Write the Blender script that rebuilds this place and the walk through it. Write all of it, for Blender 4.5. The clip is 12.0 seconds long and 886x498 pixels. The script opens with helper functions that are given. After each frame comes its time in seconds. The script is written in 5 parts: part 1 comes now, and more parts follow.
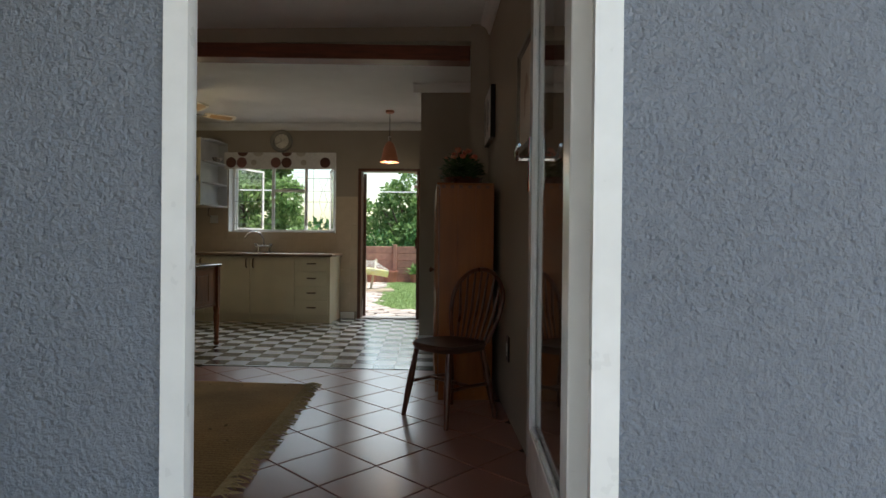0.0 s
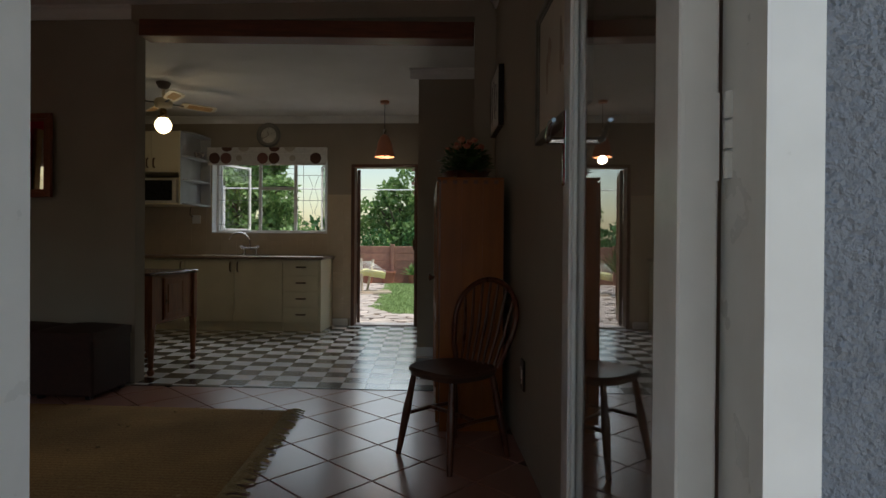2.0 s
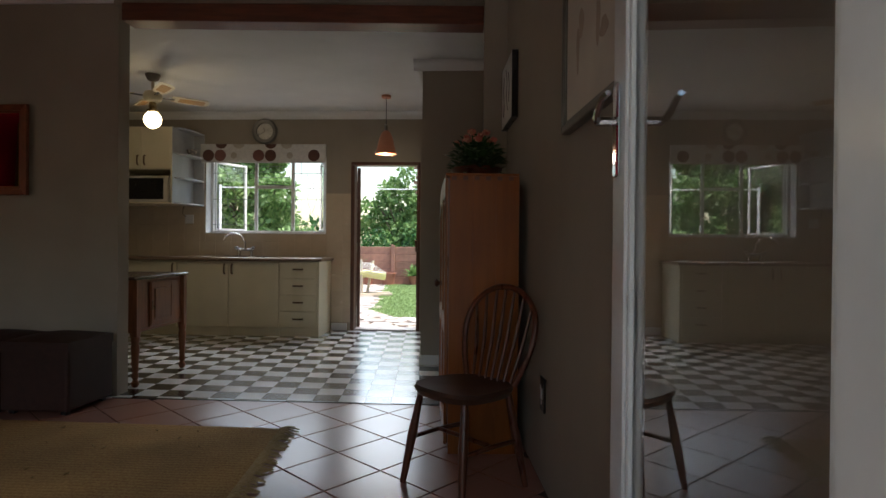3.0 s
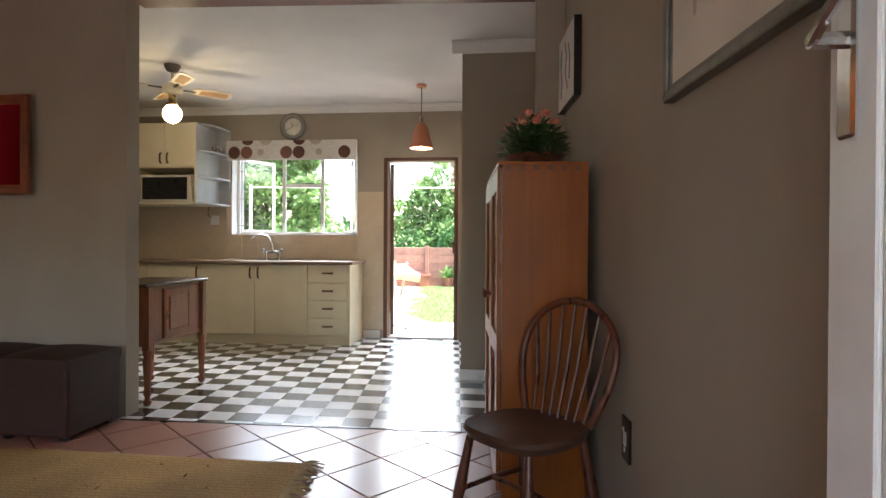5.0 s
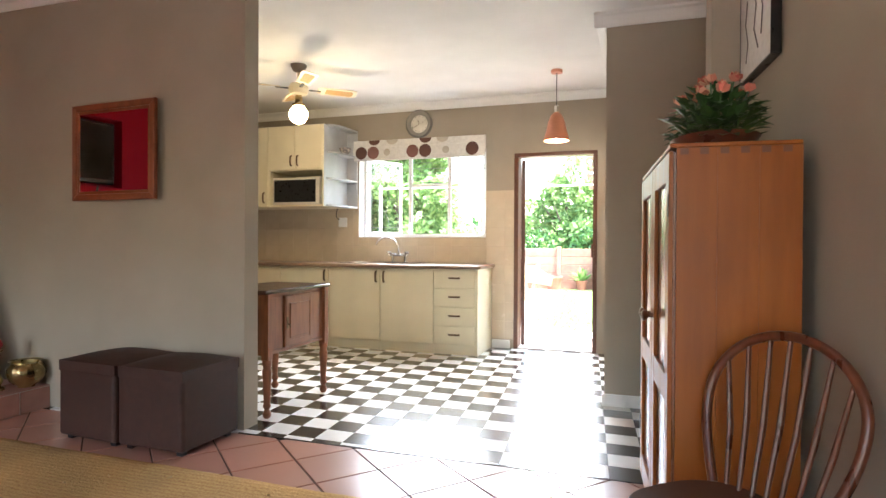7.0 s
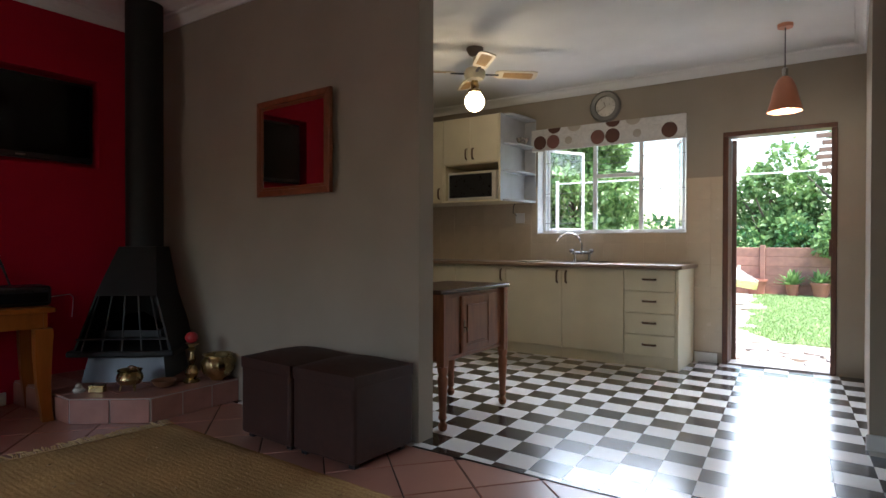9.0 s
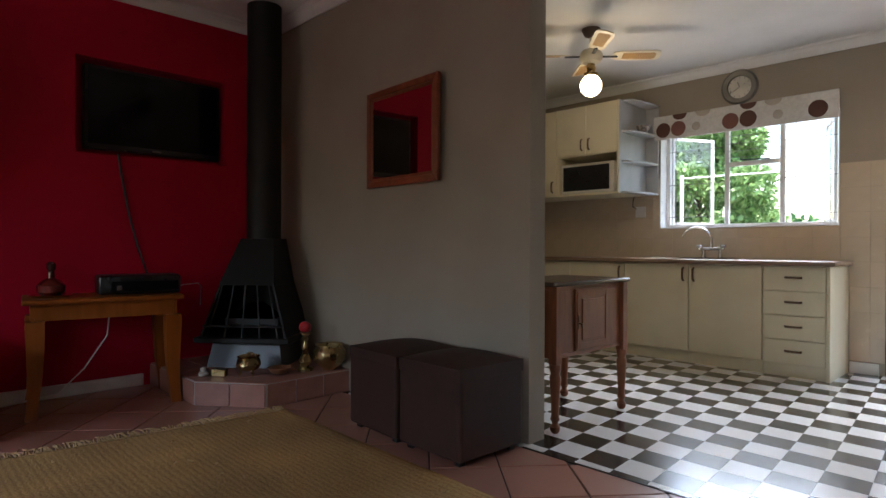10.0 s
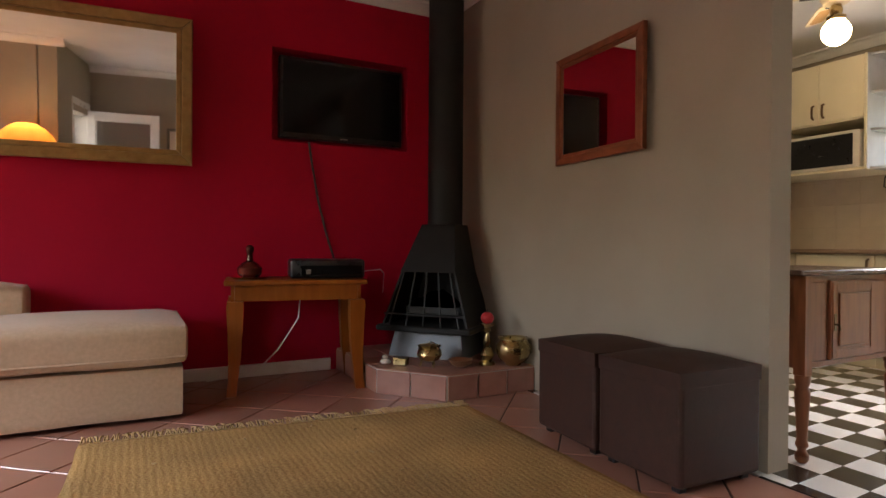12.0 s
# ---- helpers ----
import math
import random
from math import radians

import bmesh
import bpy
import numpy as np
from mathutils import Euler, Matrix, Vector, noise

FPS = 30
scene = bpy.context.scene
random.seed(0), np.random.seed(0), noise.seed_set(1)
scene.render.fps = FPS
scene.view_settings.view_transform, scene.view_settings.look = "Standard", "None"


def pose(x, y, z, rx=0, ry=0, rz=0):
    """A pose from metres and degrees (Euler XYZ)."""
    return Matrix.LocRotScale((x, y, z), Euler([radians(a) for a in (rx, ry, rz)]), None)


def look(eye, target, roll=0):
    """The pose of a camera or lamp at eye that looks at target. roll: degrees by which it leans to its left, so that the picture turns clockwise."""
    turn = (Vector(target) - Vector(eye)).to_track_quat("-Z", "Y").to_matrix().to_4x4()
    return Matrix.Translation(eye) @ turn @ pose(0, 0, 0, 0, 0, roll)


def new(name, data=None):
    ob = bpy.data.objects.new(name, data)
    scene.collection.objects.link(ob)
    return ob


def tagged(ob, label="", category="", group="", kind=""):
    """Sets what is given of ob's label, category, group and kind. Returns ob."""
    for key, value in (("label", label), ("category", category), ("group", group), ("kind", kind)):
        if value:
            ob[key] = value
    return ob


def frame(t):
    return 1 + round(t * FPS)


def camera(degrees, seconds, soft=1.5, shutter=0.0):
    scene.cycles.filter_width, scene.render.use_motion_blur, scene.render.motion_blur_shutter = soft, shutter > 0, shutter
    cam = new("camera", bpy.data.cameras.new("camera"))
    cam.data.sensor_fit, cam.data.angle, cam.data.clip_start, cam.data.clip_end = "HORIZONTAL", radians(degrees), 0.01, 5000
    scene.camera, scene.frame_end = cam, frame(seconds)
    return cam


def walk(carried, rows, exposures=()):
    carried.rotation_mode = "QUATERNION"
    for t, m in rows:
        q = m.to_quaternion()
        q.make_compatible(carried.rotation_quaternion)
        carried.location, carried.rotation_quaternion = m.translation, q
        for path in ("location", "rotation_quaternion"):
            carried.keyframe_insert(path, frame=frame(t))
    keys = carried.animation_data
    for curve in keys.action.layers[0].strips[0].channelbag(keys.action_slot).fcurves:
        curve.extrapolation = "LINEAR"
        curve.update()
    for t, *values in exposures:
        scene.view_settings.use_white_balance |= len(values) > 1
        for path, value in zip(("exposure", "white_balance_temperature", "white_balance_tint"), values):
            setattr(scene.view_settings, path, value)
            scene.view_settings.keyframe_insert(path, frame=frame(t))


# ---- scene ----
cam = camera(73.6, 12.0)
PATH = [
    (0, (1.603, -8.134, 1.006), (1.5, -6.136, 0.999), 0.6),
    (0.5, (1.588, -8.032, 1.026), (1.49, -6.034, 1.017), 0.5),
    (1, (1.583, -7.871, 1.041), (1.488, -5.873, 1.031), 0.5),
    (1.5, (1.582, -7.722, 1.046), (1.486, -5.724, 1.033), 0.5),
    (2, (1.557, -7.565, 1.047), (1.459, -5.567, 1.034), 0.4),
    (2.5, (1.514, -7.396, 1.064), (1.418, -5.398, 1.051), 0.5),
    (4.3, (1.479, -6.902, 1.044), (1.339, -4.907, 1.036), 0.2),
    (4.5, (1.47, -6.842, 1.059), (1.306, -4.849, 1.048), 0.3),
    (5, (1.389, -6.728, 1.078), (1.182, -4.739, 1.065), 0.3),
    (5.5, (1.34, -6.629, 1.092), (1.079, -4.646, 1.077), 0.2),
    (6, (1.316, -6.499, 1.087), (0.963, -4.531, 1.074), 0.3),
    (6.5, (1.298, -6.356, 1.097), (0.818, -4.414, 1.081), 0.2),
    (7, (1.273, -6.232, 1.11), (0.642, -4.334, 1.094), 0.3),
    (8.8, (1.028, -5.827, 1.061), (-0.053, -4.144, 1.052), -0.2),
    (9, (0.979, -5.817, 1.077), (-0.164, -4.175, 1.06), 0.1),
    (9.5, (0.953, -5.733, 1.038), (-0.354, -4.219, 1.026), 0.1),
    (10, (0.89, -5.679, 1.001), (-0.542, -4.283, 0.993), 0.2),
    (10.5, (0.789, -5.639, 0.982), (-0.735, -4.343, 0.976), 0.3),
    (11, (0.665, -5.596, 0.966), (-0.927, -4.386, 0.959), 0.3),
    (11.5, (0.591, -5.543, 0.936), (-1.088, -4.455, 0.931), 0.4),
    (12, (0.54, -5.526, 0.903), (-1.232, -4.599, 0.893), 0.4),
]
walk(cam, [(t, look(eye, target, roll)) for t, eye, target, roll in PATH],
     [(0, 0.85, 6500, 7), (1, 0.6, 6500, 7), (2.0, 0.15, 6500, 8), (2.7, 0.75, 6350, 10), (4.3, 2.2, 6350, 12), (5.5, 2.98, 6350, 13), (7, 3.75, 6350, 12), (9, 2.1, 5900, 12), (10.5, 2.4, 6100, 14), (12, 3.08, 7100, 18)])

# ---------- world and light ----------
world = bpy.data.worlds.new("world")
scene.world = world
world.use_nodes = True
wn = world.node_tree
sky = wn.nodes.new("ShaderNodeTexSky")
sky.sky_type = "NISHITA"
sky.sun_disc = False
sky.sun_elevation = radians(65)
sky.sun_rotation = radians(100)
sky.air_density, sky.dust_density = 1.5, 1.3
wn.nodes["Background"].inputs[1].default_value = 0.15
wn.links.new(sky.outputs[0], wn.nodes["Background"].inputs[0])


def lamp(name, kind, m, energy, color=(1, 1, 1), **kw):
    d = bpy.data.lights.new(name, kind)
    d.energy, d.color = energy, color
    if kind == "SUN":
        d.angle = kw["angle"]
    if kind == "POINT":
        d.shadow_soft_size = kw["size"]
    if kind == "AREA":
        d.shape, d.size, d.size_y = "RECTANGLE", kw["w"], kw["h"]
        d.spread = kw["spread"]
    ob = new(name, d)
    ob.matrix_world = m
    return ob


lamp("sun", "SUN", look((7, -1.3, 15), (0, 0, 0)), 4.0, (1, 0.96, 0.9), angle=radians(12))

lamp("lounge_window_sky", "AREA", look((-1.95, -8.73, 1.45), (-1.95, -5.73, -1.85)), 7.2, (0.8, 0.89, 1), w=2.2, h=1.25, spread=radians(88))

lamp("back_door_sky", "AREA", look((0.43, 0.18, 1.03), (0.43, -2.82, -1.67)), 3.6, (0.95, 0.98, 1), w=0.74, h=1.95, spread=radians(64))

lamp("kitchen_window_sky", "AREA", look((-1.07, 0.1, 1.62), (-1.07, -2.9, -1.38)), 3.6, (0.92, 0.97, 1), w=1.4, h=0.8, spread=radians(68))

# ---------- materials ----------


def mat(name, c1, c2=None, rough=0.6, metal=0.0, scale=8.0, bump=0.0, bscale=60.0, stretch=(1, 1, 1), spec=0.5, detail=6.0,
        stain=0.12, rvar=0.1, piece=0.0, coat=0.0, trans=0.0, emit=None, space="Object", sheen=0.0, bdist=0.01):
    m = bpy.data.materials.new(name)
    m.use_nodes = True
    n, l = m.node_tree.nodes, m.node_tree.links
    b = n["Principled BSDF"]
    c2 = c2 or tuple(v * 0.85 for v in c1)
    tc = n.new("ShaderNodeTexCoord")
    mp = n.new("ShaderNodeMapping")
    mp.inputs["Scale"].default_value = stretch
    l.new(tc.outputs[space], mp.inputs[0])
    fine = n.new("ShaderNodeTexNoise")
    fine.inputs["Scale"].default_value, fine.inputs["Detail"].default_value = scale, detail
    l.new(mp.outputs[0], fine.inputs["Vector"])
    wide = n.new("ShaderNodeTexNoise")
    wide.inputs["Scale"].default_value, wide.inputs["Detail"].default_value = 1.3, 3.0
    l.new(tc.outputs[space], wide.inputs["Vector"])
    ramp = n.new("ShaderNodeValToRGB")
    ramp.color_ramp.elements[0].position, ramp.color_ramp.elements[1].position = 0.3, 0.7
    ramp.color_ramp.elements[0].color, ramp.color_ramp.elements[1].color = (*c2, 1), (*c1, 1)
    l.new(fine.outputs["Fac"], ramp.inputs[0])
    hsv = n.new("ShaderNodeHueSaturation")
    l.new(ramp.outputs[0], hsv.inputs["Color"])
    mr = n.new("ShaderNodeMapRange")
    mr.inputs[1].default_value, mr.inputs[2].default_value = 0.3, 0.7
    mr.inputs[3].default_value, mr.inputs[4].default_value = 1 - stain, 1 + stain
    l.new(wide.outputs["Fac"], mr.inputs[0])
    value = mr.outputs[0]
    if piece:
        oi = n.new("ShaderNodeObjectInfo")
        pr = n.new("ShaderNodeMapRange")
        pr.inputs[3].default_value, pr.inputs[4].default_value = 1 - piece, 1 + piece
        l.new(oi.outputs["Random"], pr.inputs[0])
        mu = n.new("ShaderNodeMath")
        mu.operation = "MULTIPLY"
        l.new(value, mu.inputs[0])
        l.new(pr.outputs[0], mu.inputs[1])
        value = mu.outputs[0]
    l.new(value, hsv.inputs["Value"])
    l.new(hsv.outputs[0], b.inputs["Base Color"])
    rr = n.new("ShaderNodeMapRange")
    rr.inputs[3].default_value, rr.inputs[4].default_value = max(rough - rvar, 0.02), min(rough + rvar, 1)
    l.new(fine.outputs["Fac"], rr.inputs[0])
    l.new(rr.outputs[0], b.inputs["Roughness"])
    b.inputs["Metallic"].default_value = metal
    b.inputs["Specular IOR Level"].default_value = spec
    b.inputs["Coat Weight"].default_value = coat
    b.inputs["Coat Roughness"].default_value = 0.2
    b.inputs["Sheen Weight"].default_value = sheen
    b.inputs["Transmission Weight"].default_value = trans
    if emit:
        b.inputs["Emission Color"].default_value = (*emit[0], 1)
        b.inputs["Emission Strength"].default_value = emit[1]
    if bump:
        bt = n.new("ShaderNodeTexNoise")
        bt.inputs["Scale"].default_value, bt.inputs["Detail"].default_value = bscale, 4.0
        l.new(mp.outputs[0], bt.inputs["Vector"])
        bp = n.new("ShaderNodeBump")
        bp.inputs["Strength"].default_value, bp.inputs["Distance"].default_value = bump, bdist
        l.new(bt.outputs["Fac"], bp.inputs["Height"])
        l.new(bp.outputs[0], b.inputs["Normal"])
    return m


def glass_mat(name, tint=(1, 1, 1), rough=0.0):
    m = bpy.data.materials.new(name)
    m.use_nodes = True
    b = m.node_tree.nodes["Principled BSDF"]
    b.inputs["Base Color"].default_value = (*tint, 1)
    b.inputs["Roughness"].default_value = rough
    b.inputs["Transmission Weight"].default_value = 1
    b.inputs["IOR"].default_value = 1.45
    return m


GREY = mat("grey_wall_paint", (0.35, 0.3, 0.234), (0.32, 0.273, 0.211), 0.75, bump=0.06, bscale=90, scale=3, stain=0.05)
RED = mat("red_wall_paint", (0.46, 0.004, 0.03), (0.42, 0.003, 0.025), 0.65, spec=0.2, bump=0.06, bscale=90, scale=3, stain=0.06)
STUCCO = mat("rough_grey_stucco", (0.225, 0.25, 0.29), (0.19, 0.212, 0.25), 0.32, bump=1.0, bscale=105, bdist=0.02, scale=30, stain=0.08)
CEIL = mat("ceiling_white", (0.78, 0.77, 0.74), (0.74, 0.73, 0.7), 0.85, scale=4, stain=0.04)
WHITE = mat("white_gloss_paint", (0.8, 0.8, 0.78), (0.74, 0.74, 0.72), 0.3, scale=12, bump=0.03, bscale=40, stain=0.05)
CREAM = mat("cream_cabinet_laminate", (0.74, 0.66, 0.46), (0.7, 0.62, 0.43), 0.4, scale=5, stain=0.04)
SPLASH = mat("cream_wall_tile", (0.6, 0.5, 0.37), (0.54, 0.45, 0.33), 0.25, scale=6, stain=0.06, piece=0.025)
TERRA = mat("terracotta_floor_tile", (0.355, 0.166, 0.118), (0.345, 0.16, 0.113), 0.29, scale=5, detail=2, stain=0.04, piece=0.06, rvar=0.02, spec=0.6, coat=0.35)
GROUT = mat("dark_floor_grout", (0.1, 0.07, 0.06), (0.07, 0.05, 0.045), 0.85, scale=40)
VBLACK = mat("black_vinyl_square", (0.012, 0.01, 0.009), (0.016, 0.013, 0.011), 0.2, scale=20, stain=0.1, rvar=0.03, spec=0.6, coat=0.4)
VWHITE = mat("white_vinyl_square", (0.72, 0.71, 0.68), (0.7, 0.69, 0.66), 0.2, scale=20, stain=0.03, rvar=0.03, spec=0.6, coat=0.4)
DARKWOOD = mat("dark_stained_wood", (0.13, 0.045, 0.02), (0.07, 0.022, 0.01), 0.35, scale=6, stretch=(8, 8, 1), stain=0.15)
BEAMWOOD = mat("reddish_beam_wood", (0.2, 0.06, 0.03), (0.11, 0.035, 0.02), 0.45, scale=5, stretch=(1, 9, 9), stain=0.2)
PINE = mat("orange_pine_varnish", (0.31, 0.088, 0.009), (0.22, 0.054, 0.005), 0.42, spec=0.3, scale=3.5, stretch=(5, 5, 0.6), stain=0.2)
LEATHER = mat("dark_brown_leather", (0.05, 0.022, 0.016), (0.034, 0.015, 0.011), 0.55, spec=0.25, scale=30, bump=0.25, bscale=220, stain=0.15)
IRON = mat("black_painted_iron", (0.02, 0.02, 0.02), (0.012, 0.012, 0.012), 0.55, scale=25, bump=0.1, bscale=120)
CHROME = mat("polished_chrome", (0.75, 0.75, 0.75), (0.65, 0.65, 0.65), 0.12, metal=1, scale=20, rvar=0.06)
BRASS = mat("polished_brass", (0.5, 0.38, 0.18), (0.28, 0.2, 0.09), 0.28, metal=1, scale=12, bump=0.08, bscale=50)
JUTE = mat("woven_jute", (0.42, 0.29, 0.13), (0.3, 0.19, 0.08), 0.95, scale=60, stretch=(1, 3, 1), bump=0.5, bscale=240, stain=0.12)
BLACKPL = mat("black_plastic", (0.012, 0.012, 0.013), (0.008, 0.008, 0.009), 0.3, scale=30)
SCREEN = mat("tv_screen_glass", (0.005, 0.005, 0.006), (0.004, 0.004, 0.005), 0.1, spec=0.3, scale=3, rvar=0.03)
LAWN = mat("lawn_soil", (0.16, 0.24, 0.08), (0.11, 0.17, 0.05), 0.9, scale=30, stain=0.2, bump=0.4, bscale=60)
PAVING = mat("garden_paving", (0.5, 0.43, 0.37), (0.42, 0.35, 0.3), 0.8, scale=12, stain=0.15, piece=0.15, bump=0.2, bscale=40)
VIBRA = mat("garden_wall_concrete", (0.32, 0.16, 0.11), (0.24, 0.12, 0.085), 0.85, scale=8, stain=0.15, piece=0.08, bump=0.3, bscale=50)
MIRROR = mat("mirror_silver", (0.86, 0.87, 0.86), (0.86, 0.87, 0.86), 0.02, metal=1, scale=2, stain=0.01, rvar=0.0)
GLASS = glass_mat("clear_glass")


# ---------- mesh helpers ----------
def bx(bm, x0, x1, y0, y1, z0, z1, bevel=0.0, seg=1):
    vs = [bm.verts.new((x, y, z)) for x in (x0, x1) for y in (y0, y1) for z in (z0, z1)]
    fs = [bm.faces.new([vs[i] for i in q]) for q in ((0, 1, 3, 2), (4, 6, 7, 5), (0, 4, 5, 1), (2, 3, 7, 6), (0, 2, 6, 4), (1, 5, 7, 3))]
    if bevel:
        es = {e for f in fs for e in f.edges}
        bmesh.ops.bevel(bm, geom=list(es), offset=bevel, segments=seg, affect="EDGES", profile=0.5)
    return bm


def box(x0, x1, y0, y1, z0, z1, bevel=0.0, seg=1):
    return bx(bmesh.new(), x0, x1, y0, y1, z0, z1, bevel, seg)


def boxes(*rows):
    bm = bmesh.new()
    for r in rows:
        bx(bm, *r)
    return bm


def lathe(bm, prof, seg=20, at=(0, 0, 0)):
    """A turned shape from (radius, height) rows."""
    rings = []
    for r, z in prof:
        rings.append([bm.verts.new((at[0] + max(r, 1e-4) * math.cos(2 * math.pi * i / seg), at[1] + max(r, 1e-4) * math.sin(2 * math.pi * i / seg), at[2] + z)) for i in range(seg)])
    for a, b in zip(rings, rings[1:]):
        for i in range(seg):
            bm.faces.new((a[i], a[(i + 1) % seg], b[(i + 1) % seg], b[i]))
    bm.faces.new(list(reversed(rings[0])))
    bm.faces.new(rings[-1])
    return bm


def tube(bm, pts, r, seg=8, r1=None):
    """A round bar along a row of points."""
    pts = [Vector(p) for p in pts]
    r1 = r if r1 is None else r1
    rings = []
    side = None
    for i, p in enumerate(pts):
        d = (pts[min(i + 1, len(pts) - 1)] - pts[max(i - 1, 0)]).normalized()
        if side is None:
            side = d.orthogonal().normalized()
        side = (side - d * side.dot(d)).normalized()
        up = d.cross(side)
        k = i / max(len(pts) - 1, 1)
        rad = r + (r1 - r) * k
        rings.append([bm.verts.new(p + (side * math.cos(a) + up * math.sin(a)) * rad) for a in (2 * math.pi * j / seg for j in range(seg))])
    for a, b in zip(rings, rings[1:]):
        for i in range(seg):
            bm.faces.new((a[i], a[(i + 1) % seg], b[(i + 1) % seg], b[i]))
    bm.faces.new(list(reversed(rings[0])))
    bm.faces.new(rings[-1])
    return bm


def prism(bm, outline, z0, z1):
    """An upright slab from an outline of (x, y)."""
    lo = [bm.verts.new((x, y, z0)) for x, y in outline]
    hi = [bm.verts.new((x, y, z1)) for x, y in outline]
    n = len(lo)
    for i in range(n):
        bm.faces.new((lo[i], lo[(i + 1) % n], hi[(i + 1) % n], hi[i]))
    bm.faces.new(list(reversed(lo)))
    bm.faces.new(hi)
    return bm


def mesh_of(name, bm, material, smooth=False):
    bmesh.ops.recalc_face_normals(bm, faces=bm.faces)
    me = bpy.data.meshes.new(name)
    bm.to_mesh(me)
    bm.free()
    me.materials.append(material)
    if smooth:
        me.polygons.foreach_set("use_smooth", [True] * len(me.polygons))
        me.set_sharp_from_angle(angle=radians(40))
    return me


def part(name, bm, material, parent=None, label="", smooth=False):
    ob = new(name, mesh_of(name, bm, material, smooth))
    if parent is not None:
        ob.parent = parent
    if label:
        tagged(ob, label)
    return ob


def thing(name, label, category, m=None, group="", kind=""):
    ob = new(name)
    ob.empty_display_size = 0.1
    if m is not None:
        ob.matrix_basis = m
    return tagged(ob, label, category, group, kind)


def setting(name, bm, material, label, category, smooth=False):
    return tagged(part(name, bm, material, None, "", smooth), label, category, "", "structure")


# ---------- structure ----------
CZ = 2.79          # living room ceiling
KZ = 2.69          # kitchen ceiling
LX = -3.66         # red wall
NY = -3.28         # face of the wall between the rooms
NX = -0.945        # end of that wall
FY0, FY1 = -8.75, -6.8   # front of the room, front door wall
DX0, DX1 = 0.945, 1.92     # front door opening
SL = 0.08          # slant of the long side wall


def rx(y):
    return 1.815 - SL * (y + 4.6)


setting("wall_back", boxes((LX - 0.2, -1.83, 0, 0.22, 0, CZ), (-1.83, -0.31, 0, 0.22, 0, 1.185), (-1.83, -0.31, 0, 0.22, 2.14, CZ),
                           (-0.31, 0.03, 0, 0.22, 0, CZ), (0.03, 0.83, 0, 0.22, 2.05, CZ), (0.83, 2.6, 0, 0.22, 0, CZ)), GREY,
        "grey painted kitchen back wall with window and door openings", "wall")
setting("wall_pier", box(1.045, 2.6, -2.0, -0.001, 0, CZ), GREY, "grey painted projecting wall beside the back door", "wall")
setting("wall_side", prism(bmesh.new(), [(rx(-6.8), -6.8), (rx(-3.3) , -3.3), (rx(-3.3), -2.003), (2.6, -2.003), (2.6, -6.8)], 0, CZ), GREY,
        "grey painted long side wall with pictures", "wall")
setting("wall_pilaster", box(1.565, rx(-3.4) - 0.003, -3.38, -3.15, 0, CZ), GREY, "narrow grey pilaster under the timber beam", "wall")
setting("wall_red", boxes((LX - 0.2, LX, FY0 - 0.2, -4.676, 0, CZ), (LX - 0.2, LX, -3.65, -0.001, 0, CZ), (LX - 0.2, LX, -4.676, -3.65, 0, 1.63),
                          (LX - 0.2, LX, -4.676, -3.65, 2.281, CZ), (LX - 0.2, LX - 0.12, -4.676, -3.65, 1.63, 2.281)), RED,
        "deep red painted wall with a television niche", "wall")
setting("wall_nib", box(LX + 0.001, NX, NY, NY + 0.13, 0, CZ), GREY, "grey painted wall between living room and kitchen", "wall")
setting("wall_kitchen_side", box(LX + 0.001, LX + 0.05, NY + 0.131, -0.001, 0, CZ), GREY, "grey painted kitchen side wall", "wall")
setting("wall_front", boxes((0.49, DX0 - 0.005, -6.98, -6.8, 0, CZ), (DX1 + 0.005, 3.4, -6.98, -6.801, 0, CZ), (DX0 - 0.005, DX1 + 0.005, -6.98, -6.8, 2.09, CZ)), GREY,
        "front wall with the entrance doorway", "wall")
setting("wall_front_stucco", boxes((0.28, DX0 + 0.045, -6.995, -6.981, 0, 3.0), (DX1 - 0.038, 5.0, -6.995, -6.981, 0, 3.0), (DX0 + 0.045, DX1 - 0.038, -6.995, -6.981, 2.2, 3.0)), STUCCO,
        "rough grey stucco outside face of the front wall", "wall")
setting("wall_lounge_side", boxes((0.28, 0.49, FY0, -6.8, 0, CZ)), GREY, "grey painted wall behind the standing lamp", "wall")
setting("wall_lounge_front", boxes((LX, -3.1, FY0 - 0.2, FY0, 0, CZ), (-0.8, 0.485, FY0 - 0.2, FY0, 0, CZ), (-3.1, -0.8, FY0 - 0.2, FY0, 0, 0.75), (-3.1, -0.8, FY0 - 0.2, FY0, 2.1, CZ)), GREY,
        "grey painted front lounge wall with a barred window", "wall")
setting("ceiling", box(LX - 0.2, 2.6, FY0 - 0.2, 0.22, CZ + 0.001, CZ + 0.15), CEIL, "white painted plaster ceiling", "ceiling")
setting("ceiling_kitchen", box(LX + 0.051, rx(-3.3) - 0.002, NY + 0.131, -0.001, KZ, CZ), CEIL, "white painted kitchen plaster ceiling", "ceiling")
setting("ground", box(-400, 400, -400, 400, -0.6, -0.16), mat("dry_garden_soil", (0.2, 0.145, 0.095), (0.16, 0.13, 0.08), 0.95, scale=2, stain=0.2, bump=0.4, bscale=40), "dry sandy garden ground reaching the distance", "ground")
setting("floor", box(LX - 0.2, 2.6, FY0 - 0.2, 0.22, -0.15, -0.006), GROUT, "tiled house floor", "floor")
